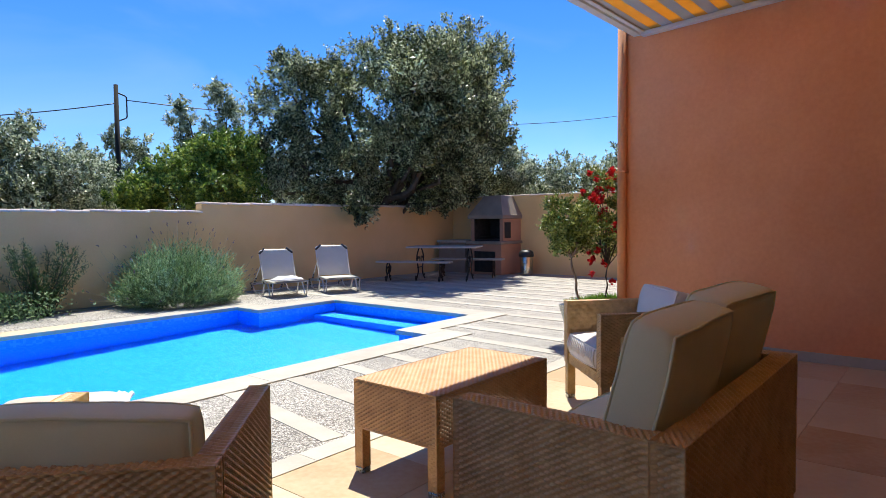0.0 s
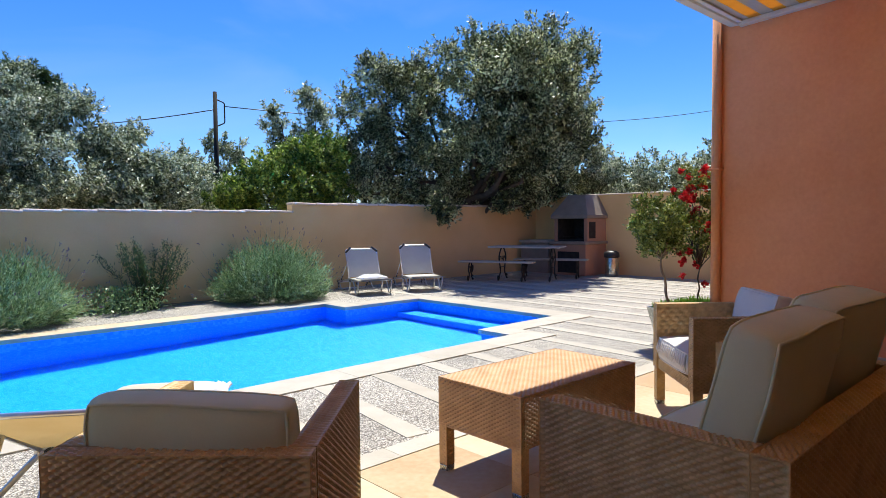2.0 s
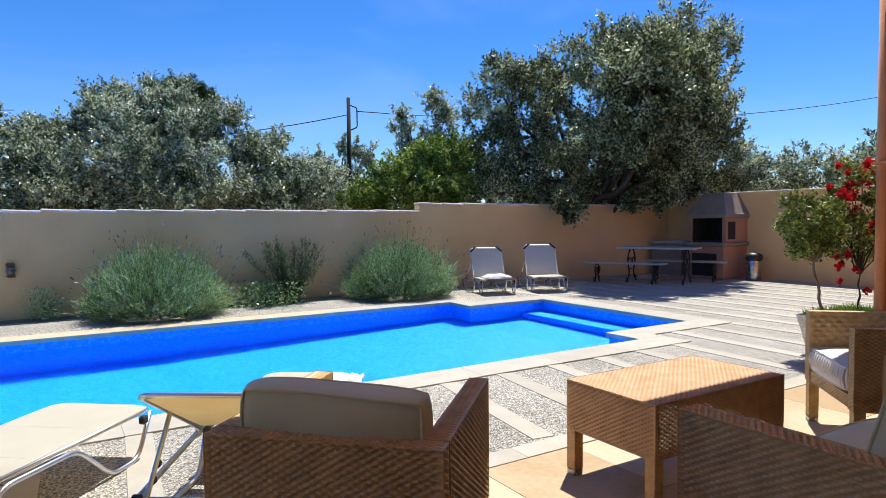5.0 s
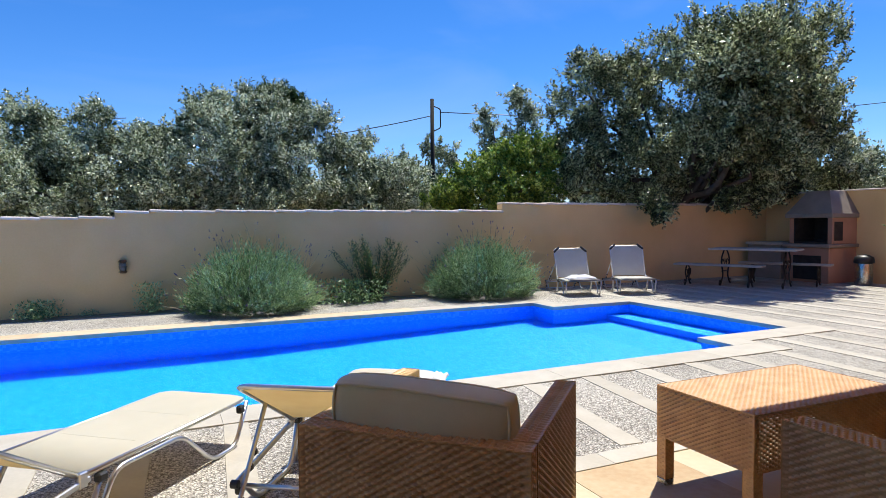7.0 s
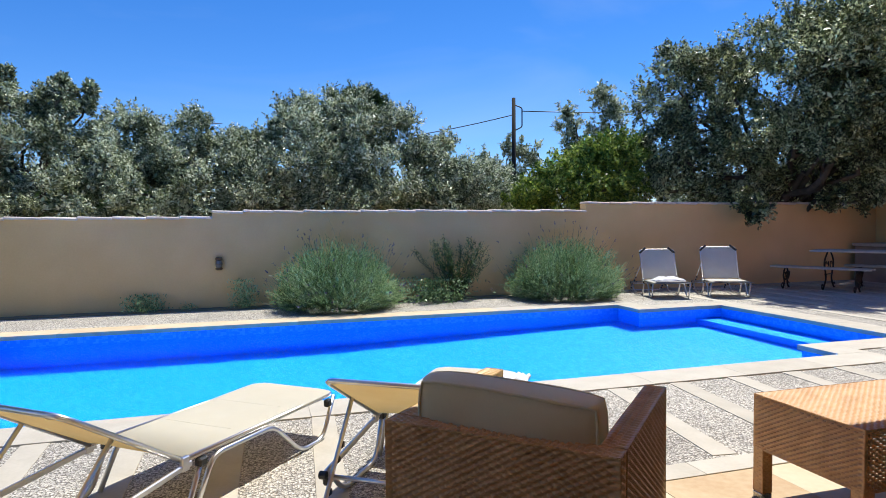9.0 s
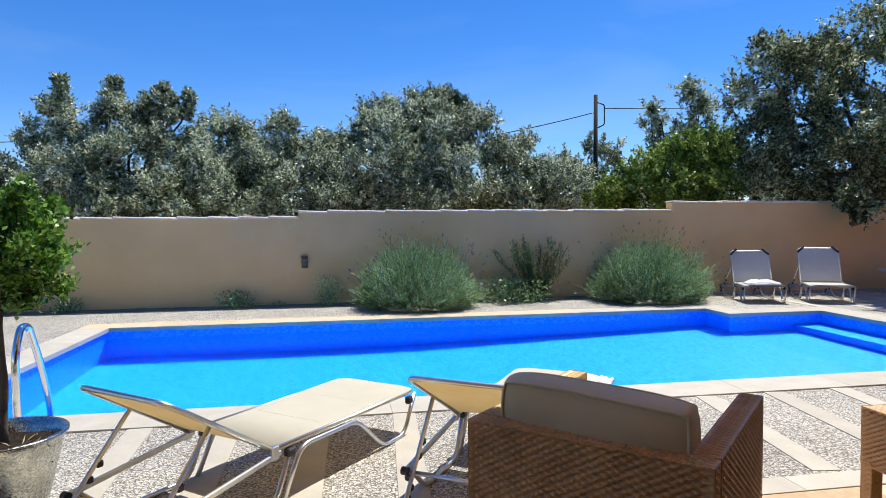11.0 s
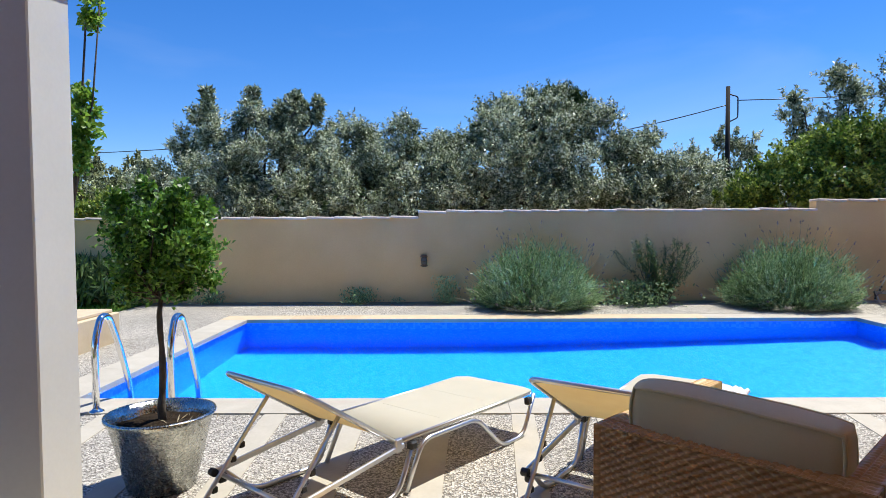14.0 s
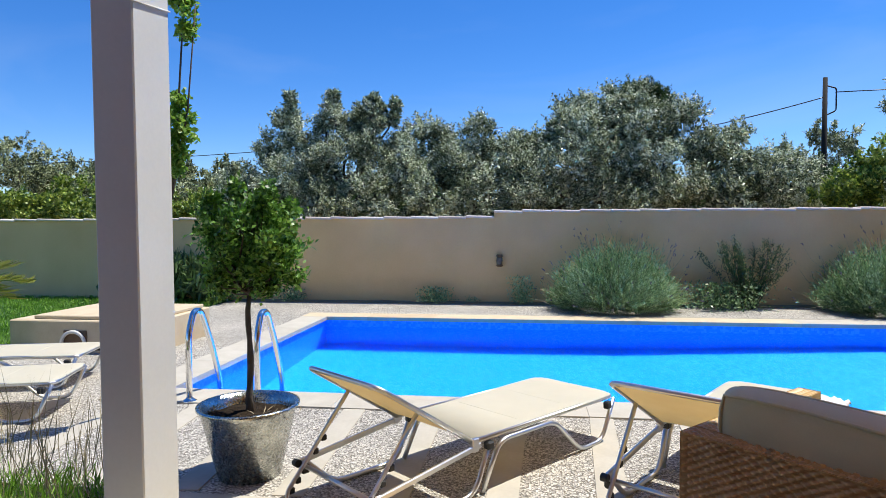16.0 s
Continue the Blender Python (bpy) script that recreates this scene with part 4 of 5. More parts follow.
POT = (-1.475, 3.19, 0.0)
pot_of("dented zinc bucket pot filled with dark soil", POT, 0.252, 0.15, 0.375)
standard("bay_tree", "small clipped standard tree with dense green leaves", (-1.47, 3.20, 0.31), 0.63, 0.262, "topiary", 3, per=58000, length=0.030, width=0.018, squash=0.98, sprigs=12)
g2 = np.random.default_rng(12)
dry = rand_dirs(g2, 34) * np.array([1, 1, 0.7])
base = np.stack([POT[0] + 0.09 + 0.07 * g2.normal(size=34), POT[1] + 0.02 + 0.06 * g2.normal(size=34), np.full(34, 0.325)], 1)
tagged(link("dry_leaves", leaf_mesh("dry_leaves", base, dry, rand_dirs(g2, 34), 0.055, 0.006), material("dry_leaf", [(0.30, 0.24, 0.15), (0.45, 0.38, 0.26)], 9.0)), "dry straw-coloured leaves lying on the pot soil", "leaves", kind="stuff")

trough = thing("planter", "tapered zinc trough planted with two standards and grass", "planter", (6.60, 3.22, 0))
b = bmesh.new()
low = [b.verts.new((x * 0.43, y * 0.15, 0.0)) for x, y in ((-1, -1), (1, -1), (1, 1), (-1, 1))]
rim = [b.verts.new((x * 0.52, y * 0.22, 0.38)) for x, y in ((-1, -1), (1, -1), (1, 1), (-1, 1))]
inner = [b.verts.new((x * 0.50, y * 0.20, 0.38)) for x, y in ((-1, -1), (1, -1), (1, 1), (-1, 1))]
sunk = [b.verts.new((x * 0.49, y * 0.19, 0.33)) for x, y in ((-1, -1), (1, -1), (1, 1), (-1, 1))]
for u, v in ((low, rim), (rim, inner), (inner, sunk)):
    for k in range(4):
        b.faces.new((u[k], u[(k + 1) % 4], v[(k + 1) % 4], v[k]))
b.faces.new(low[::-1]), b.faces.new(sunk)
bmesh.ops.bevel(b, geom=[e for e in b.edges], offset=0.004, segments=1, affect="EDGES")
part("shell", b, "zinc", trough)
part("soil", box(-0.488, 0.488, -0.188, 0.188, 0.30, 0.345, 0.01), "soil", trough)
standard("bay_tree", "small round standard tree with yellow-green leaves", (6.26, 3.27, 0.33), 0.56, 0.30, "yellowish", 8, per=44000, length=0.034, width=0.019, lean=-0.21, bark="pale_bark", thick=0.016)
hib_t, _ = standard("hibiscus_tree", "tall standard hibiscus with bright red flowers", (6.70, 3.17, 0.33), 0.42, 0.27, "yellowish", 15, per=4500, length=0.038, width=0.022, squash=2.1, thick=0.011)
g3 = np.random.default_rng(5)
for k in range(46):
    a = math.pi * (0.75 + 0.85 * g3.random())
    z0 = 0.22 + 1.25 * g3.random()
    d = np.array([math.cos(a), math.sin(a), 0.25])
    p0 = np.array([0.0, 0.0, z0]) + d * (0.12 + 0.16 * g3.random())
    n = 22
    link("flower", leaf_mesh("flower", p0 + rand_dirs(g3, n) * 0.02, rand_dirs(g3, n) + d, rand_dirs(g3, n), 0.042, 0.036), "red", hib_t, "red flower head")
b = bmesh.new()
limb(b, (0.0, 0.0, 0.75), (-0.42, -0.02, 1.20), 0.007, 0.003, g3, 0.15)
limb(b, (0.0, 0.0, 0.75), (0.02, -0.02, 1.50), 0.008, 0.003, g3, 0.10)
part("branch", b, "pale_bark", hib_t, smooth=True)
for x, y, z in ((-0.42, -0.03, 1.20), (-0.30, -0.04, 1.17), (-0.22, -0.02, 1.20), (-0.36, -0.05, 1.14), (0.0, -0.03, 1.46), (0.05, -0.05, 1.42), (-0.05, -0.04, 1.40), (0.02, -0.05, 1.50)):
    n = 26
    link("flower", leaf_mesh("flower", np.array([x, y, z]) + rand_dirs(g3, n) * 0.025, rand_dirs(g3, n) + np.array([-0.3, -0.5, 0.3]), rand_dirs(g3, n), 0.045, 0.038), "red", hib_t, "red flower head")
for at in ((6.40, 3.24), (6.78, 3.20)):
    n = 420
    base = np.stack([at[0] + 0.26 * (g3.random(n) * 2 - 1) * 0.9, at[1] + 0.20 * (g3.random(n) * 2 - 1) * 0.9, np.full(n, 0.33)], 1)
    tagged(link("pot_grass", leaf_mesh("pot_grass", base, g3.normal(size=(n, 3)) * 0.45 + np.array([0, 0, 1]), rand_dirs(g3, n), 0.12, 0.010), "grass"), "fresh green grass tuft in the zinc trough", "grass", kind="stuff")

ladder = thing("pool_ladder", "polished steel pool ladder with two curved handrails", "pool ladder", (-2.25, 4.42, 0))
for x in (-0.26, 0.27):
    rail = tube(bent([(x, -0.02, 0.0), (x, -0.02, 0.50), (x, 0.06, 0.66), (x, 0.16, 0.655), (x, 0.30, 0.40), (x, 0.44, 0.05), (x, 0.47, -0.9)], 0.09, 6), 0.023, 14)
    rail = part("handrail", rail, "chrome", ladder, smooth=True)
    part("flange", lathe([(0.052, 0.0), (0.052, 0.012), (0.03, 0.022), (0.024, 0.03)], 24), "chrome", rail, smooth=True).location = (x, -0.02, 0.002)
for z in (-0.30, -0.58, -0.86):
    part("rung", box(-0.26, 0.27, 0.43, 0.51, z - 0.012, z + 0.012, 0.006), "chrome", ladder)

# ---- barbecue corner ----
bbq = thing("barbecue", "plastered masonry barbecue with a tapered chimney hood", "barbecue", (12.45, 8.80, 0))
part("base", box(-0.30, 0.55, -0.47, 0.47, 0.0, 0.72, 0.015), "brickface", bbq)
# flat black panel on the front, painted shade in place of a recess
part("recess_shade_panel", box(-0.32, -0.28, -0.30, 0.30, 0.06, 0.55, 0.004), "soot_shade", bbq)
part("counter", box(-0.38, 0.55, -0.52, 0.52, 0.72, 0.79, 0.012), "hood", bbq)
for y0, y1 in ((-0.47, -0.37), (0.37, 0.47)):
    part("cheek", box(-0.22, 0.55, y0, y1, 0.79, 1.32, 0.01), "brickface", bbq)
part("firebox_back", box(0.42, 0.55, -0.37, 0.37, 0.79, 1.32, 0.0), "soot_shade", bbq)
part("firebox_floor", box(-0.20, 0.42, -0.37, 0.37, 0.79, 0.83, 0.0), "soot_shade", bbq)
# black side linings deepen the dark of the firebox opening
for y0, y1 in ((-0.369, -0.35), (0.35, 0.369)):
    part("firebox_lining", box(-0.215, 0.42, y0, y1, 0.83, 1.318, 0.0), "soot_shade", bbq)
# flat black panel on the cheek, painted shade in place of a slot
part("window_shade_panel", box(-0.16, 0.10, -0.475, -0.468, 0.86, 1.24, 0.002), "soot_shade", bbq)
part("lintel", box(-0.30, 0.55, -0.52, 0.52, 1.32, 1.42, 0.014), "hood", bbq)
b = bmesh.new()
lo = [b.verts.new(p) for p in ((-0.28, -0.50, 1.42), (0.55, -0.50, 1.42), (0.55, 0.50, 1.42), (-0.28, 0.50, 1.42))]
hi = [b.verts.new(p) for p in ((0.02, -0.24, 1.88), (0.55, -0.24, 1.88), (0.55, 0.24, 1.88), (0.02, 0.24, 1.88))]
b.faces.new(lo[::-1]), b.faces.new(hi)
for k in range(4):
    b.faces.new((lo[k], lo[(k + 1) % 4], hi[(k + 1) % 4], hi[k]))
part("chimney_hood", b, "hood", bbq)
for k in range(7):
    part("grill_bar", tube([(-0.18, -0.36 + 0.12 * k, 0.90), (0.40, -0.36 + 0.12 * k, 0.90)], 0.006, 6), "iron", bbq)

side_bench = thing("work_counter", "low dark masonry counter beside the barbecue", "counter", (12.5, 9.86, 0))
part("body", box(-0.30, 0.50, -0.42, 0.42, 0, 0.74, 0.012), "hood", side_bench)
part("slab", box(-0.34, 0.50, -0.45, 0.45, 0.74, 0.80, 0.01), "grey_wood", side_bench)

dust = thing("pedal_bin", "brushed steel pedal bin with a black lid", "bin", (12.55, 7.90, 0))
part("can", lathe([(0.15, 0.0), (0.155, 0.02), (0.155, 0.42), (0.15, 0.43)], 28), "zinc", dust, smooth=True)
part("lid", lathe([(0.175, 0.43), (0.18, 0.46), (0.165, 0.54), (0.10, 0.58), (0.01, 0.59)], 28), "black", dust, smooth=True)


def scroll_leg(x, h, w, mat="iron"):
    b = bmesh.new()
    for s in (-1, 1):
        pts = []
        for k in range(22):
            t = k / 21
            pts.append((x, s * w * (0.10 + 0.38 * t + 0.15 * math.sin(t * 2 * math.pi)), h * (1 - t)))
        tube(pts, 0.015, 7, b)
        ring_ = [(x, s * w * 0.20 + (0.03 + 0.013 * a) * math.cos(a), h * 0.66 + (0.03 + 0.013 * a) * math.sin(a)) for a in np.linspace(0, 6.8, 24)]
        tube(ring_, 0.010, 6, b)
        foot_ = [(x, s * w * 0.46 + (0.02 + 0.009 * a) * math.cos(a), 0.075 + (0.02 + 0.009 * a) * math.sin(a)) for a in np.linspace(0, 5.4, 16)]
        tube(foot_, 0.010, 6, b)
    tube([(x, -w * 0.32, h * 0.4), (x, w * 0.32, h * 0.4)], 0.010, 6, b)
    return b


def slat_top(t, length, width, h, n):
    for k in range(n):
        y0 = -width / 2 + width * k / n
        part("slat", box(-length / 2, length / 2, y0, y0 + width / n - 0.012, h - 0.035, h, 0.005), "grey_wood", t)
    for x in (-length * 0.36, length * 0.36):
        part("scroll_leg", scroll_leg(x, h - 0.035, width * 0.95), "iron", t, "dark cast-iron scroll leg", smooth=True)


pt = thing("picnic_table", "weathered slatted garden table on cast-iron scroll legs", "table", (10.55, 8.72, 0), -66)
slat_top(pt, 1.55, 0.70, 0.74, 6)
for k, (x, y) in enumerate(((9.98, 9.10), (11.35, 8.70))):
    bench = thing("bench", "weathered slatted garden bench on cast-iron scroll legs", "bench", (x, y, 0), -66, "picnic benches")
    slat_top(bench, 1.65, 0.32, 0.43, 3)

# ---- wall lamp, pole and wires ----
lamp = thing("wall_lamp", "small brown bulkhead wall lamp with a caged glass", "wall lamp", (-0.51, WY, 0.69))
part("back_plate", box(-0.045, 0.045, -0.02, 0.001, -0.10, 0.10, 0.01), "bronze", lamp)
b = lathe([(0.035, -0.06), (0.048, -0.04), (0.050, 0.04), (0.035, 0.06)], 16)
bmesh.ops.transform(b, matrix=Matrix.Translation((0, -0.055, 0)), verts=b.verts)
part("glass", b, material("frosted_glass", [(0.10, 0.09, 0.08), (0.22, 0.20, 0.17)], 9.0, 0.25), lamp, smooth=True)
for z in (-0.075, 0.0, 0.075):
    part("cage_ring", tube([(0.056 * math.cos(a), -0.055 + 0.056 * math.sin(a), z) for a in np.linspace(0, 2 * math.pi, 17)[:-1]], 0.006, 6, closed=True), "bronze", lamp)
part("cap", box(-0.05, 0.05, -0.11, 0.0, 0.075, 0.105, 0.012), "bronze", lamp)

pole = thing("utility_pole", "dark wooden utility pole with a metal bracket", "utility pole", (7.50, 17.5, 0))
part("post", tube([(0, 0, -0.1), (0, 0, 5.0)], [0.085, 0.055], 12), "wood_pole", pole, smooth=True)
part("bracket", tube(bent([(0.0, 0, 4.80), (0.27, 0, 4.72), (0.27, 0, 4.15), (0.0, 0, 4.02)], 0.06), 0.018, 8), "iron", pole, smooth=True)


def wire(name, a, b, sag, label):
    a, b = Vector(a), Vector(b)
    pts = [a.lerp(b, k / 24) - Vector((0, 0, sag * 4 * (k / 24) * (1 - k / 24))) for k in range(25)]
    return tagged(part(name, tube(pts, 0.014, 5), "black", smooth=True), label, "cable")


wire("overhead_wire", (7.55, 17.5, 4.52), (2.50, 19.04, 3.63), 0.10, "thin black overhead wire running from the pole")
wire("overhead_wire", (-0.92, 22.0, 4.63), (-25.03, 22.0, 3.78), 0.35, "thin black overhead wire beyond the lawn")
wire("overhead_wire", (7.75, 17.5, 4.62), (34.0, 13.0, 7.2), 0.75, "thin black overhead wire behind the olive tree")


# ---- trees behind the wall ----
rng = np.random.default_rng(7)
# clumps of leaves: x, y, z, radius
top_clumps = [(12.47, 9.41, 4.99, 1.02), (10.81, 9.11, 4.84, 0.82), (10.4, 9.86, 5, 0.75), (14.21, 10.22, 4.14, 0.84), (11.06, 11.8, 5, 0.8), (9.88, 11.6, 4.6, 0.8), (8.6, 11.7, 4.4, 0.74), (13.9, 10.5, 5.3, 0.95), (13.2, 10.3, 4.4, 0.9), (9.7, 8.8, 4.3, 0.8), (10.5, 8.5, 4.4, 0.8), (11.4, 8.8, 4.3, 0.85)]
middle_clumps = [(11.7, 9.2, 3.8, 1.02), (10.59, 9.71, 3.62, 1.01), (11.94, 9.89, 2.72, 1.08), (10.53, 10.35, 2.56, 1), (14.13, 10.22, 2.76, 0.84), (8.86, 11.6, 3.72, 0.86), (10.03, 11.4, 3.54, 1), (8.5, 11.5, 2.8, 0.7), (12.9, 9.5, 3.6, 0.8), (10.9, 8.3, 3.6, 0.75), (10, 8.8, 3.4, 0.75), (12, 9.1, 3.4, 0.65)]
hanging_clumps = [(10.45, 11, 2.2, 0.76), (9.21, 9.84, 1.54, 0.4), (11.05, 9.79, 1.77, 0.4), (9.42, 11.3, 2.46, 0.95), (8.2, 11.4, 2.1, 0.55), (8.22, 12.4, 2.13, 0.5), (8.29, 12.4, 2.80, 0.45), (12.54, 11.6, 1.68, 1.04), (9.69, 11.22, 1.68, 0.85), (12.9, 9.6, 2.2, 0.5), (12, 9.7, 1.75, 0.35), (11.3, 8.6, 2.95, 0.8), (12.3, 8.9, 2.95, 0.8), (10.4, 9.2, 2.75, 0.7), (11.8, 9.6, 2.5, 0.7), (12.6, 9.8, 2.9, 0.8), (10.9, 9.9, 3.0, 0.8)]
tree("olive_tree", "large old olive tree with grey-green leaves leaning over the wall", top_clumps + middle_clumps + hanging_clumps,
     (11.2, 11.3, -0.06), "old_olive", rng, 10800, 0.072, 0.032, 0.32, 1.5, 2)
tree("slender_tree", "slender grey-green tree behind the garden wall", [(9.0, 15.0, 4.7, 0.42), (9.25, 15.0, 4.3, 0.5), (9.1, 15.0, 3.7, 0.6), (7.95, 15.0, 4.1, 0.3), (8.0, 15.0, 3.7, 0.42), (8.15, 15.0, 3.2, 0.5), (8.7, 15.0, 2.9, 0.7), (8.8, 15.0, 2.3, 0.6)], (8.6, 15, -0.06), "olive", rng, 4200, 0.09, 0.03, 0.1, 1.6)
tree("citrus_tree", "bright green broad-leaved tree beside the olive",
     [(6.9, 11.6, 2.62, 0.5), (6.25, 11.6, 2.45, 0.42), (7.6, 11.6, 2.75, 0.5), (5.89, 11.5, 2.15, 0.5), (7.26, 11.6, 2.35, 0.6), (5.45, 11.5, 1.94, 0.42), (6.28, 11.4, 1.85, 0.6), (7.3, 11.5, 1.7, 0.65), (5.6, 11.6, 1.5, 0.5), (6.6, 11.5, 2.72, 0.25), (7.3, 11.6, 2.9, 0.28), (5.1, 11.6, 1.75, 0.3)], (6.5, 11.6, -0.06), "green", rng, 11000, 0.07, 0.038, 0.1, 1.0, 2)
wide_clumps = [(1.07, 13.7, 2.86, 0.55), (0.64, 13.7, 3.19, 0.45), (2.42, 13.7, 3.06, 0.5), (1.74, 13.7, 3.44, 0.45), (-2.82, 13.7, 2.36, 0.5), (1.74, 13.7, 2.93, 0.5), (-1.68, 13.7, 2.49, 0.5), (1.37, 13.5, 3.62, 0.55), (2.18, 13.5, 3.48, 0.66), (0.66, 13.3, 3.25, 0.62), (1.75, 13, 2.72, 1), (2.98, 13.3, 3.15, 0.7), (3.63, 13, 2.64, 0.68), (2.7, 12.6, 2, 0.8), (1.04, 12.6, 1.9, 0.8), (4.24, 12.6, 2.2, 0.6), (4.82, 12.5, 1.9, 0.6), (0.21, 13, 2.36, 0.65), (3.6, 12.4, 1.6, 0.7), (1.9, 12.3, 1.5, 0.7), (4.12, 13.5, 3, 0.36), (1.0, 13.5, 3.72, 0.4), (1.95, 13.3, 2.1, 0.6), (2.1, 13.2, 2.7, 0.55)]
tree("olive_tree", "wide silver-green olive tree behind the wall", wide_clumps, (2, 13.2, -0.06), "olive", rng, 16500, 0.058, 0.029, 0.22, 1.2, 2)
middle_olive_clumps = [(-1, 14, 3.12, 0.65), (-0.44, 13.5, 2.51, 0.68), (-1.5, 13.5, 2.38, 0.8), (-1.11, 12.6, 1.7, 0.7), (-2.18, 14, 2.98, 0.66), (-2.52, 13.5, 2.26, 0.8), (-2.08, 12.6, 1.6, 0.65), (-0.11, 12.6, 1.7, 0.65), (-0.29, 14, 2.95, 0.5), (0.3, 14, 3.05, 0.5), (-1.8, 14, 2.95, 0.5), (-0.2, 13.8, 2.4, 0.6), (-1.58, 13.8, 2.4, 0.6), (-2.75, 14, 3.15, 0.45)]
tree("olive_tree", "silver-green olive tree behind the wall", middle_olive_clumps, (-1.4, 13.5, -0.06), "olive", rng, 16500, 0.058, 0.029, 0.22, 1.2, 2)
upright_clumps = [(-3.43, 14, 2.85, 0.73), (-3.58, 14, 3.6, 0.5), (-4.53, 14, 3.7, 0.42), (-4.28, 13.5, 2.46, 0.9), (-3.24, 12.8, 1.8, 0.8), (-5.81, 14.5, 3.75, 0.38), (-6.1, 14.5, 3.04, 0.55), (-4.78, 14, 2.97, 0.68), (-5.2, 13.5, 2.1, 0.8), (-4.5, 12.9, 1.6, 0.7), (-6.3, 13.9, 2.2, 0.6), (-5.47, 14, 4.05, 0.17), (-5.5, 14, 3.75, 0.24), (-5.45, 14, 3.3, 0.42), (-4.45, 14, 4, 0.2), (-4.5, 14, 3.7, 0.27), (-3.38, 14, 3.92, 0.2), (-3.42, 14, 3.6, 0.32), (-3.9, 14, 3.2, 0.55), (-6.9, 14, 2.2, 0.55), (-5.6, 13, 1.5, 0.6), (-5.47, 14, 4.25, 0.14), (-4.45, 14, 4.22, 0.16), (-3.52, 14, 4.12, 0.15), (-3.02, 14, 3.98, 0.17), (-3.05, 14, 3.7, 0.24)]
tree("olive_tree", "tall silver-green olive tree with upright tops", upright_clumps, (-4.4, 13.8, -0.06), "olive", rng, 16500, 0.058, 0.029, 0.22, 1.2, 2)
tree("pine_tree", "dark flat-topped pine behind the olives", [(3.1, 24.0, 6.02, 0.40), (3.6, 24.0, 6.15, 0.45), (4.2, 24.0, 6.2, 0.45), (4.75, 24.0, 6.0, 0.40), (3.7, 24, 5.4, 0.8), (4.4, 24, 5.4, 0.8)], (4.0, 24.0, -0.06), "dark", rng, 9000, 0.11, 0.022, 0.2, 4.0)
tree("small_tree", "small grey tree by the utility pole", [(9.4, 22.0, 3.94, 0.6), (10.22, 22.0, 3.77, 0.55), (7.9, 21.0, 3.3, 0.7), (6.6, 20.0, 2.9, 0.7), (5.4, 19.0, 2.6, 0.8), (9.5, 22.0, 2.8, 0.9)], (8.6, 21.5, -0.06), "olive", rng, 4200, 0.12, 0.04, 0.15, 1.4)
tree("small_tree", "low grey-green tree beside the utility pole", [(6.3, 15.8, 2.15, 0.55), (7.0, 15.9, 2.0, 0.55), (5.6, 15.6, 2.0, 0.55), (6.4, 15.7, 1.5, 0.6), (5.8, 15.7, 1.4, 0.5)], (6.3, 15.8, -0.06), "olive", rng, 8000, 0.075, 0.036, 0.1, 0.8)
tree("tree_row", "low grey-green trees beyond the far wall", [(17.0, 10.3, 2.4, 0.9), (17.2, 9.4, 2.3, 1.0), (16.8, 8.3, 2.1, 0.9), (16.6, 7.6, 2.5, 0.8), (16.5, 6.8, 2.5, 0.9), (16.8, 5.8, 2.4, 0.9), (17.4, 11.4, 2.3, 0.9), (16.9, 13.3, 2.1, 0.9), (15.7, 13.5, 2.0, 0.9), (18.1, 13.2, 2.4, 0.9), (14.6, 12.6, 1.8, 0.8), (17.4, 12.4, 1.6, 0.9)], (16.8, 8.2, -0.06), "olive", rng, 6500, 0.09, 0.042, 0.15, 1.0, 2)
tree("olive_tree", "pale olive tree beyond the barbecue corner", [(14.6, 9.7, 3.05, 0.45), (14.6, 9.4, 2.55, 0.5), (14.7, 9.05, 2.1, 0.5), (14.8, 9.9, 2.2, 0.6)], (14.7, 9.5, -0.06), "olive", rng, 12000, 0.06, 0.03, 0.12, 1.0)
tree("far_tree", "distant grey-green trees beyond the lawn", [(-25.7, 30.0, 4.0, 1.6), (-28.0, 30.0, 4.8, 1.6), (-23.2, 30.0, 3.7, 1.4), (-20.5, 29.0, 3.4, 1.4), (-18.0, 27.0, 3.1, 1.3), (-15.0, 25.0, 2.9, 1.2), (-12.4, 22.0, 2.7, 1.1), (-10.8, 21.0, 2.8, 0.9)], (-21.0, 28.0, -0.06), "old_olive", rng, 2600, 0.15, 0.06, 0.2, 1.4, 2)
tree("olive_tree", "grey-green olive trees behind the shrubs by the lawn", [(-15.9, 17.0, 3.1, 0.7), (-15.0, 17.0, 2.7, 0.7), (-13.9, 17.0, 2.5, 0.65), (-12.9, 17.0, 2.5, 0.65), (-11.8, 17.0, 2.4, 0.65), (-10.8, 17.0, 2.2, 0.65), (-9.9, 17.0, 2.1, 0.6), (-9.1, 17.0, 2.1, 0.6), (-8.4, 17.0, 2.1, 0.6), (-7.7, 17.0, 2.0, 0.6), (-17.0, 17.0, 3.2, 0.9), (-14.4, 17.0, 1.6, 0.8), (-12.2, 17, 1.5, 0.8), (-10.0, 17, 1.4, 0.8)], (-12.0, 17.0, -0.06), "old_olive", rng, 8000, 0.075, 0.036, 0.15, 1.0, 3)
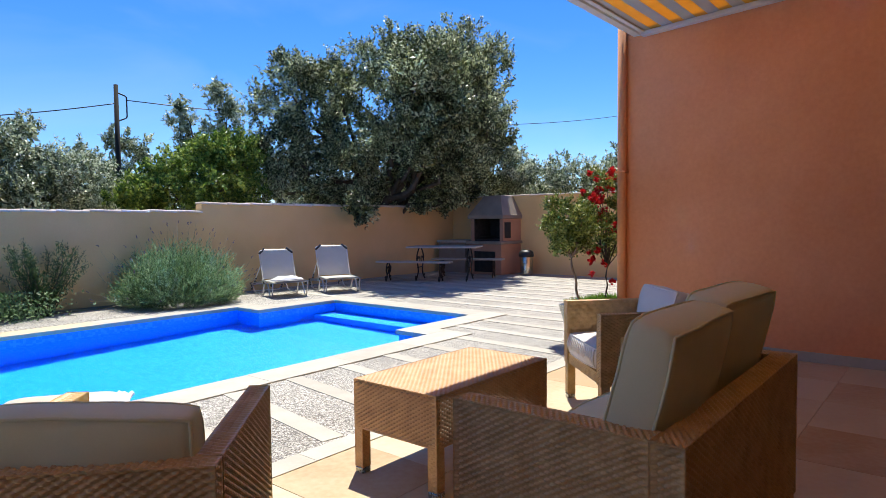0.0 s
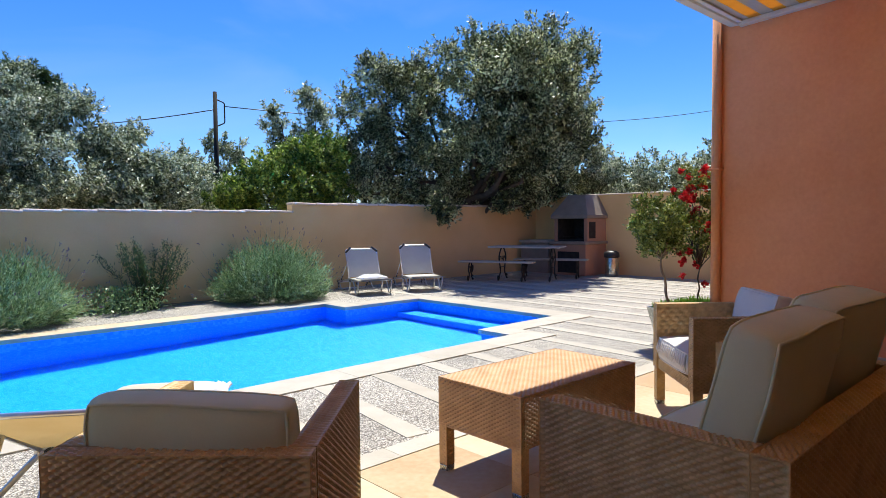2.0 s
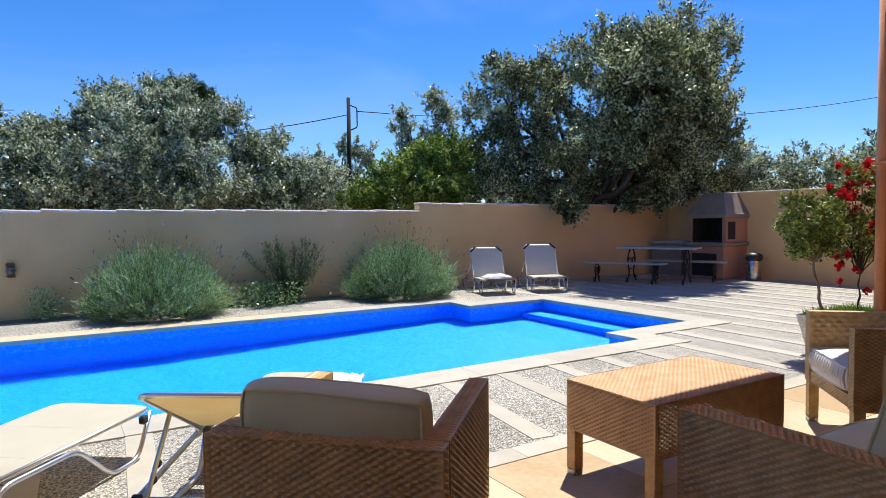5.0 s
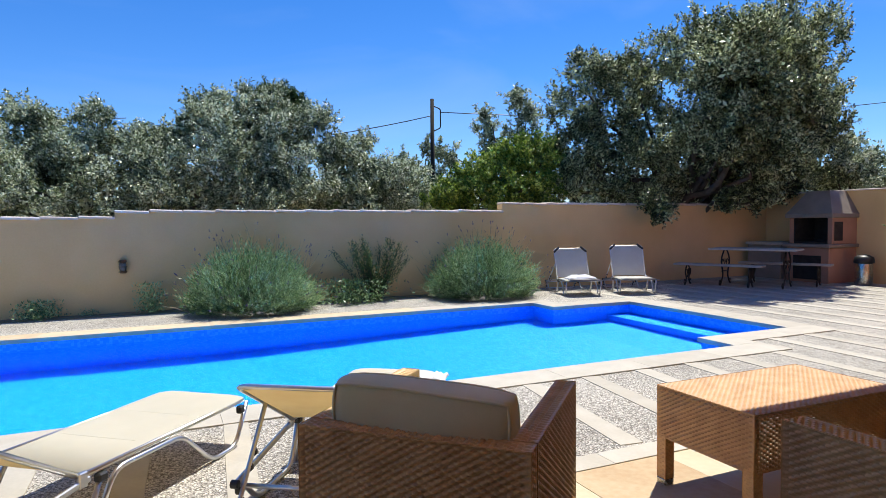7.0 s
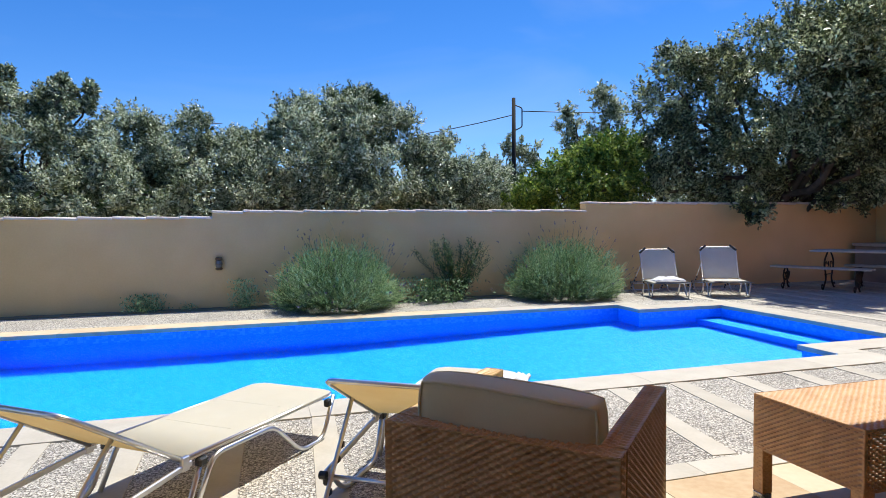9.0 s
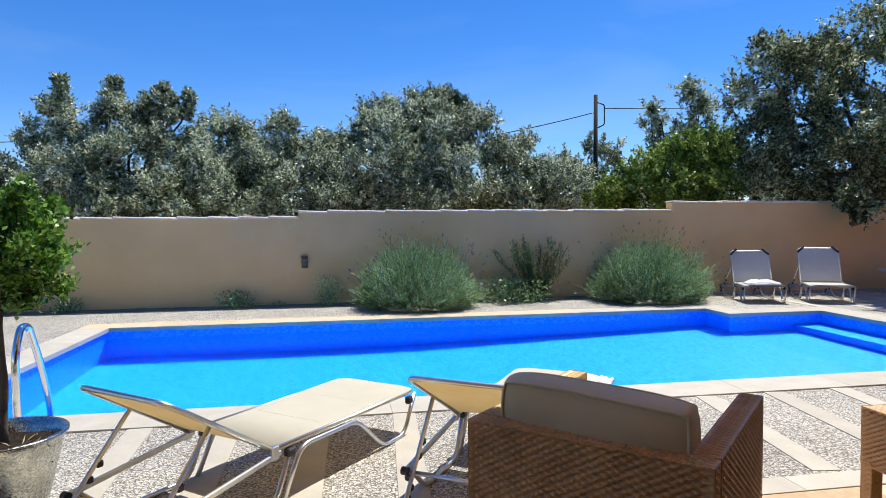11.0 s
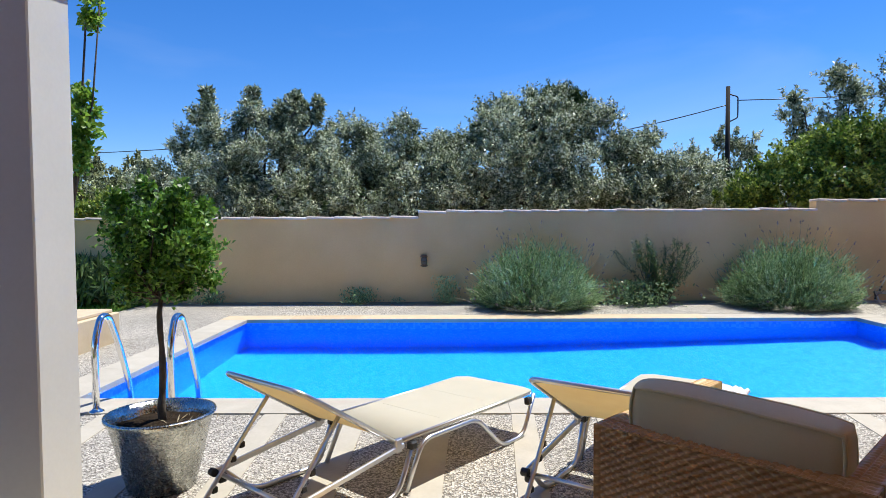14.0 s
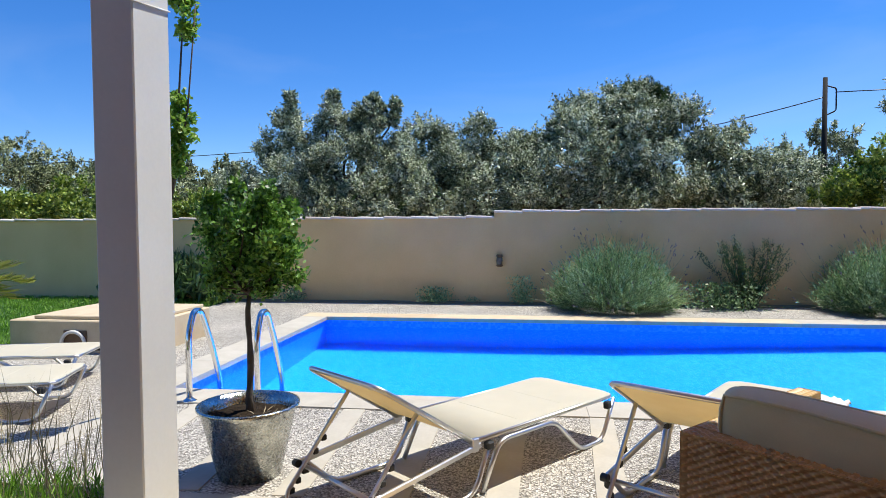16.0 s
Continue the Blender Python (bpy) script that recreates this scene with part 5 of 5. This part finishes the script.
tree("shrub_row", "dense dark green shrubs behind the wall", [(-13.2, 12.6, 1.5, 0.7), (-12.1, 12.6, 1.6, 0.7), (-11.1, 12.6, 1.5, 0.7), (-10.0, 12.6, 1.6, 0.7), (-9.0, 12.6, 1.5, 0.7), (-8.0, 12.6, 1.5, 0.65), (-7.1, 12.6, 1.5, 0.6)], (-10.5, 12.6, -0.06), "green", rng, 9000, 0.075, 0.045, 0.1, 0.7, 2)


for k, (x, y) in enumerate(((-7.0, 16.5), (-3.0, 16.0), (1.0, 16.0), (5.0, 15.5), (9.5, 15.0), (13.5, 14.5))):
    tree("hedge_tree", "dense grey-green scrub filling the gap below the olives", [(x + dx, y + 0.3 * math.sin(3 * dx), 1.55 + 0.2 * math.sin(2 * dx + k), 1.0) for dx in (-1.6, -0.8, 0.0, 0.8, 1.6)], (x, y, -0.06), "dark" if k % 2 else "olive", rng, 3000, 0.12, 0.05, 0.1, 0.5, 2)


# ---- bed along the wall ----
def lavender(label, at, r, h, seed, stems=2500, stalks=170):
    """A cushion of upright leafy shoots that fan out from the foot, with long thin stalks that carry a spike."""
    g_ = np.random.default_rng(seed)
    t = thing("lavender_bush", label, "shrub", at)
    a, tilt = g_.random(stems) * 2 * math.pi, np.arccos(1 - 0.97 * g_.random(stems))
    lump = 0.92 + 0.10 * np.sin(4 * a + seed) * np.sin(3 * tilt + seed) + 0.06 * np.sin(9 * a + 3 * tilt) + 0.08 * g_.normal(size=stems)
    tip = np.stack([np.sin(tilt) * np.cos(a) * r, np.sin(tilt) * np.sin(a) * r, np.cos(tilt) * h * 0.92 + 0.08], 1) * lump[:, None]
    low = np.arange(stems) % 4 == 0
    tip[low, 2] = 0.04 + 0.24 * g_.random(low.sum())
    tip[low, :2] *= (r * (0.80 + 0.16 * g_.random(low.sum())) / (np.hypot(tip[low, 0], tip[low, 1]) + 1e-6))[:, None]
    foot = np.stack([tip[:, 0] * 0.32, tip[:, 1] * 0.32, np.full(stems, 0.02)], 1)
    rise = unit(unit(tip - foot) + np.where(low, 0.25, 0.55)[:, None] * np.array([0, 0, 1.0]) + g_.normal(size=(stems, 3)) * 0.16)
    bases, ways = [], []
    for k in range(24):
        u = 0.42 + 0.58 * k / 23
        at_ = foot + (tip - foot) * u + (rise - unit(tip - foot)) * (0.22 * (u - 0.42) ** 1.5) + g_.normal(size=tip.shape) * 0.006
        bases.append(at_)
        ways.append(rise + rand_dirs(g_, stems) * 0.62)
    base, way = np.concatenate(bases), np.concatenate(ways)
    n = len(base)
    link("foliage", leaf_mesh("foliage", base, way, rand_dirs(g_, n), 0.038 + 0.042 * g_.random(n), 0.008 + 0.005 * g_.random(n)), "lavender", t)
    k = g_.choice(stems, stalks, replace=False)
    end = foot[k] + (tip - foot)[k] * 0.95
    go = unit(rise[k] + np.stack([np.sign(tip[k, 0]) * 0.35, 0 * k, 0.25 + 0 * k], 1) * g_.random((stalks, 1)) + g_.normal(size=(stalks, 3)) * 0.12)
    long_ = 0.18 + 0.32 * g_.random(stalks)
    tagged(link("stem", leaf_mesh("stem", end, go, rand_dirs(g_, stalks), long_, 0.0055), "stalk", t, "dry tan flower stalks"), kind="stuff")
    j_ = g_.random(stalks) < 0.6
    tops = (end + go * (long_ * 0.95)[:, None])[j_]
    m_ = len(tops)
    many = np.repeat(tops, 5, 0) + np.repeat(go[j_], 5, 0) * np.tile(np.linspace(0, 0.035, 5), m_)[:, None]
    tagged(link("flower_spike", leaf_mesh("flower_spike", many, np.repeat(go[j_], 5, 0) + rand_dirs(g_, 5 * m_) * 0.7, rand_dirs(g_, 5 * m_), 0.027, 0.015), "spike", t, "dull purple flower spikes"), kind="stuff")
    return t


lavender("large round lavender bush with thin flower stalks", (1.25, 9.80, 0), 1.04, 0.98, 2)
lavender("large round lavender bush with thin flower stalks by the loungers", (5.10, 9.76, 0), 1.02, 0.98, 5)


def tuft(name, label, at, n, spread, h, leaf, seed, width=0.02, up=1.0, category="plant", leaf_len=0.28):
    g_ = np.random.default_rng(seed)
    base = np.array(at) + np.stack([g_.normal(size=n) * spread, g_.normal(size=n) * spread, np.minimum(np.abs(g_.normal(size=n)), 1.8) * h * 0.45], 1)
    ob = link(name, leaf_mesh(name, base, g_.normal(size=(n, 3)) * 0.6 + np.array([0, 0, up]), rand_dirs(g_, n), h * leaf_len * (0.5 + g_.random(n)), width), leaf)
    return tagged(ob, label, category)


def rosemary(at, seed, h=1.0, n=20):
    g_ = np.random.default_rng(seed)
    t = thing("rosemary_bush", "upright dark rosemary bush against the wall", "shrub", at)
    b, bases, ways = bmesh.new(), [], []
    for k in range(n):
        end = np.array([g_.normal() * 0.34, g_.normal() * 0.14, h * (0.6 + 0.45 * g_.random())])
        limb(b, (g_.normal() * 0.08, g_.normal() * 0.06, 0), tuple(end), 0.008, 0.003, g_, 0.15, 5)
        s = g_.random((320, 1))
        bases.append(end * s + g_.normal(size=(320, 3)) * 0.025)
        ways.append(g_.normal(size=(320, 3)) * 0.7 + np.array([0, 0, 0.8]))
    part("stem", b, "bark", t, smooth=True)
    base = np.concatenate(bases)
    link("foliage", leaf_mesh("foliage", base, np.concatenate(ways), rand_dirs(g_, len(base)), 0.05, 0.011), "dark", t)
    return t


rosemary((3.25, 10.05, 0), 4)
tuft("ground_shrub", "low shrub with small pale green leaves by the wall", (2.85, 10.05, 0.02), 2600, 0.27, 0.42, "lavender", 31, 0.026, 0.5, leaf_len=0.11)
tuft("ground_shrub", "thin young shrub by the wall under the lamp", (-0.15, 10.22, 0.02), 800, 0.10, 0.50, "lavender", 32, 0.017, 0.8, leaf_len=0.085)
tuft("ground_shrub", "small grey-green plant at the foot of the wall", (-1.56, 10.28, 0.02), 900, 0.13, 0.27, "lavender", 33, 0.018, 0.6, leaf_len=0.16)
tuft("ground_shrub", "small grey-green plant at the foot of the wall", (-4.0, 10.28, 0.02), 600, 0.11, 0.22, "lavender", 34, 0.018, 0.6, leaf_len=0.16)
tuft("ground_shrub", "tiny grey-green seedling at the foot of the wall", (-0.95, 10.34, 0.01), 120, 0.06, 0.10, "lavender", 35, 0.014, 0.6, leaf_len=0.3)
b = bmesh.new()
for k in range(60):
    x = -5.0 + 0.19 * k
    box(x, x + 0.195, 10.16 + 0.05 * noise.noise((x * 2.1, 0, 0)), 10.445, -0.02, 0.012 + 0.008 * noise.noise((x * 3, 5, 0)), 0.004, bm=b)
tagged(part("flower_bed", b, "earth"), "narrow bed of dark soil along the wall foot", "flower bed", kind="structure")
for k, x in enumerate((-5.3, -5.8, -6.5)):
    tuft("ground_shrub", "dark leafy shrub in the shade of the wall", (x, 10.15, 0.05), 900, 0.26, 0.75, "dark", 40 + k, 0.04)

# ---- lawn and weeds ----
def blades(name, label, x0, x1, y0, y1, n, h, leaf, seed, width=0.006, lean=0.35):
    g_ = np.random.default_rng(seed)
    base = np.stack([x0 + (x1 - x0) * g_.random(n), y0 + (y1 - y0) * g_.random(n), np.full(n, -0.01)], 1)
    ob = link(name, leaf_mesh(name, base, g_.normal(size=(n, 3)) * lean + np.array([0, 0, 1]), rand_dirs(g_, n), h * (0.5 + g_.random(n)), width), leaf)
    return tagged(ob, label, "grass", kind="stuff")


tagged(part("lawn", box(-16.0, -5.1, 3.0, WY, -0.10, -0.015), material("lawn_turf", [(0.03, 0.08, 0.012), (0.07, 0.15, 0.03)], 3.0, 0.95, bump=0.8, fine=50, depth=0.02)), "green mown lawn beside the pebble paving", "lawn", kind="structure")
blades("lawn_grass", "green lawn grass in full sun", -12.5, -5.12, 5.0, 10.4, 42000, 0.06, "grass", 50, 0.012)
blades("edge_grass", "long grass at the foot of the veranda", -3.3, -1.98, 2.35, 2.95, 1700, 0.13, "grass", 51, 0.007)
blades("seeding_weeds", "thin dry seeding grass stalks beside the pillar", -3.1, -1.95, 2.5, 3.0, 260, 0.46, material("dry_stalk", [(0.20, 0.17, 0.09), (0.34, 0.30, 0.18)], 9.0), 52, 0.005, 0.16)

g4 = np.random.default_rng(77)
palm = thing("palm_shrub", "young palm with arching feathered fronds on the lawn", "palm", (-5.75, 5.15, 0))
for k in range(9):
    a = k * 0.72
    b, bases, ways = bmesh.new(), [], []
    pts = [(math.cos(a) * 0.95 * s, math.sin(a) * 0.95 * s, 0.35 + 1.15 * s - 0.60 * s * s * (1 + 0.3 * (k % 3))) for s in np.linspace(0, 1, 14)]
    tube(pts, [0.014 - 0.010 * j / 13 for j in range(14)], 6, b)
    side_way = np.array([-math.sin(a), math.cos(a), 0.25])
    for p0, p1 in zip(pts[2:], pts[3:]):
        for q in np.linspace(0, 1, 4)[:-1]:
            p = np.array(p0) * (1 - q) + np.array(p1) * q
            for s in (-1, 1):
                bases.append(p)
                ways.append(side_way * np.array([s, s, 1]) + (np.array(p1) - np.array(p0)) * 6 + g4.normal(size=3) * 0.08)
    part("stalk", b, "green", palm, smooth=True)
    link("frond", leaf_mesh("frond", np.array(bases), np.array(ways), rand_dirs(g4, len(bases)) * 0.2 + np.array([0, 0, 1.0]), 0.30, 0.022), leaf_material("palm_leaf", [(0.14, 0.17, 0.02), (0.30, 0.32, 0.06)]) if k == 0 else bpy.data.materials["palm_leaf"], palm)

# young climbing tree behind the pillar
vine = thing("young_tree", "thin young tree with bright green leaf clusters", "tree", (-2.37, 4.15, 0))
b = bmesh.new()
tube([(-0.32, 0, -0.01), (-0.26, 0.01, 0.8), (-0.12, 0.01, 1.4), (-0.03, 0, 2.1), (0.05, 0, 3.1)], [0.016, 0.014, 0.011, 0.008, 0.004], 7, b)
tube([(-0.12, 0.01, 1.4), (0.04, 0, 2.1), (0.10, 0.02, 2.8)], [0.008, 0.006, 0.004], 6, b)
part("trunk", b, "bark", vine, smooth=True)
link("crown", crown_mesh("crown", [(0.03, 0, 2.95, 0.085), (0.02, 0, 2.78, 0.09), (0.05, 0.02, 2.62, 0.07), (-0.03, 0, 2.16, 0.06), (-0.02, 0, 2.05, 0.075), (-0.03, 0, 1.91, 0.065), (-0.05, 0, 1.78, 0.05), (-0.06, 0, 1.68, 0.04), (0.06, 0, 3.15, 0.10)], 26000, np.random.default_rng(9), 0.042, 0.03, 0.4), "young", vine)

# low plastered plant room hatch beside the lawn
pump = thing("pump_box", "low cream plastered pool pump box with a vent", "pump box", (-4.55, 6.55, 0))
part("body", box(-0.85, 0.75, -0.62, 0.55, -0.02, 0.33, 0.012), "ochre_tile", pump)
part("lid", box(-0.62, 0.70, -0.55, 0.50, 0.33, 0.37, 0.008), "ochre_tile", pump)
part("vent", box(-0.22, 0.04, -0.632, -0.612, 0.07, 0.23, 0.004), "bronze", pump)
part("hose_loop", tube([(-0.10 + 0.13 * math.cos(a), -0.65, 0.10 + 0.12 * math.sin(a)) for a in np.linspace(0, math.pi, 12)], 0.018, 8), "white_cushion", pump, smooth=True)


# ---- stone pieces of the paving, coping, floor and wall tops ----
def piece_mesh(name, x, y, z, bevel, mat):
    b = box(-x / 2, x / 2, -y / 2, y / 2, -z, 0.0, bevel)
    mesh = bpy.data.meshes.new(name)
    bmesh.ops.recalc_face_normals(b, faces=b.faces[:])
    b.to_mesh(mesh)
    b.free()
    mesh.materials.append(M[mat])
    return mesh


def lay(name, mesh, x, y, z, parent, turn=0.0, tip=0.0):
    ob = new(name, mesh)
    ob.parent = parent
    ob.location, ob.rotation_euler = (x, y, z), (tip, 0, turn)
    return ob


rp = random.Random(11)


def line_of(name, a, b, y, width, along, z, mat, parent, length=0.9, gap=0.0012, slant=0.0):
    """Slabs end to end from a to b; along 'x' or 'y', y: the middle of the strip on the other axis."""
    n = max(1, round((b - a) / length))
    step = (b - a) / n
    mesh = piece_mesh(name, *((step - gap, width - gap) if along == "x" else (width - gap, step - gap)), 0.05, 0.0015, mat)
    for k in range(n):
        c = a + (k + 0.5) * step
        lay(name, mesh, *((c, y) if along == "x" else (y + slant * (c - 4.33), c)), z + rp.uniform(-0.001, 0.001), parent, rp.uniform(-0.002, 0.002) - math.atan(slant))


C2 = COPE / 2
Z = 0.012
over = 0.03
# coping round the pool
line_of("coping_stone", PX0 - COPE, PX1 + COPE, PY0 - C2 + over / 2, COPE + over, "x", Z, "cream", pool)
line_of("coping_stone", PY0 + over, PY3 - over, PX0 - C2 + over / 2, COPE + over, "y", Z, "cream", pool)
line_of("coping_stone", PX0 - COPE, 3.4, PY3 + C2 - over / 2, COPE + over, "x", Z, "ochre_tile", pool)
line_of("coping_stone", 3.4, PX1 + COPE, PY3 + C2 - over / 2, COPE + over, "x", Z, "cream", pool)
line_of("coping_stone", PX1 + COPE, PX2 + COPE, PY2 + C2 - over / 2, COPE + over, "x", Z, "cream", pool)
line_of("coping_stone", PX1 + COPE, PX2 + COPE, PY1 - C2 + over / 2, COPE + over, "x", Z, "cream", pool)
line_of("coping_stone", PY1 + over, PY2 - over, PX2 + C2 - over / 2, COPE + over, "y", Z, "cream", pool)
line_of("coping_stone", PY0 + over, PY1 + over, PX1 + C2 - over / 2, COPE + over, "y", Z, "cream", pool)
line_of("coping_stone", PY2 - over, PY3 - over, PX1 + C2 - over / 2, COPE + over, "y", Z, "cream", pool)
# a row of small stones behind the far coping
small = piece_mesh("edge_stone", 0.045, 0.10, 0.04, 0.012, "cream")
for k in range(150):
    lay("edge_stone", small, PX0 + 0.4 + k * 0.053, PY3 + COPE + 0.06, 0.016 + rp.uniform(-0.003, 0.003), paving, rp.uniform(-0.08, 0.08))
# cream strips across the pebbles
for k in range(-4, 26):
    x = -1.24 + 0.562 * k
    fan = float(np.interp(x, (-2.4, -1.24, 0.45, 2.66, 4.0, 5.5, 7.2, 10), (-0.09, -0.045, 0.066, 0.137, 0.12, 0.06, 0.04, 0)))
    if x < 7.1:
        line_of("paving_strip", 2.95, PY0 - COPE if x < PX1 + COPE else PY1 - COPE, x, 0.155, "y", 0.006, "cream", paving, 0.95, slant=fan)
    elif x < 12.9:
        line_of("paving_strip", 2.95, 10.4, x, 0.155, "y", 0.006, "cream", paving, 1.2)
# veranda edge and floor slabs
line_of("edge_slab", -2.0, HX, 2.845, 0.165, "x", 0.004, "cream", floor_slab, 1.0)
for i in range(13):
    for j in range(9):
        x0, y0 = -2.0 + 0.65 * i, 2.76 - 0.65 * (j + 1)
        mesh = piece_mesh("floor_slab", 0.6475, 0.6475, 0.02, 0.0015, "tile") if (i, j) == (0, 0) else mesh
        lay("floor_slab", mesh, x0 + 0.325, y0 + 0.325, rp.uniform(-0.001, 0.0005), floor_slab)
# pale tiles along the wall tops
cap = piece_mesh("cap_tile", 0.47, 0.30, 0.042, 0.014, "cap")
for w, x0, x1, h in ((back[0], -14.0, -0.60, 1.40), (back[1], -0.60, 5.90, 1.49), (back[2], 5.90, 13.2, 1.63)):
    n = int((x1 - x0) / 0.46)
    for k in range(n):
        ob = lay("cap_tile", cap, x0 + (k + 0.5) * (x1 - x0) / n, WY + 0.10, h + 0.030 + rp.uniform(-0.004, 0.006), w, rp.uniform(-0.03, 0.03), rp.uniform(-0.02, 0.02))
        ob.rotation_euler[1] = 0.035
cap2 = piece_mesh("cap_tile", 0.30, 0.335, 0.03, 0.010, "cap")
for k in range(19):
    lay("cap_tile", cap2, 13.1, 4.2 + 0.33 * k, 1.90 + rp.uniform(-0.004, 0.006), side, rp.uniform(-0.03, 0.03))
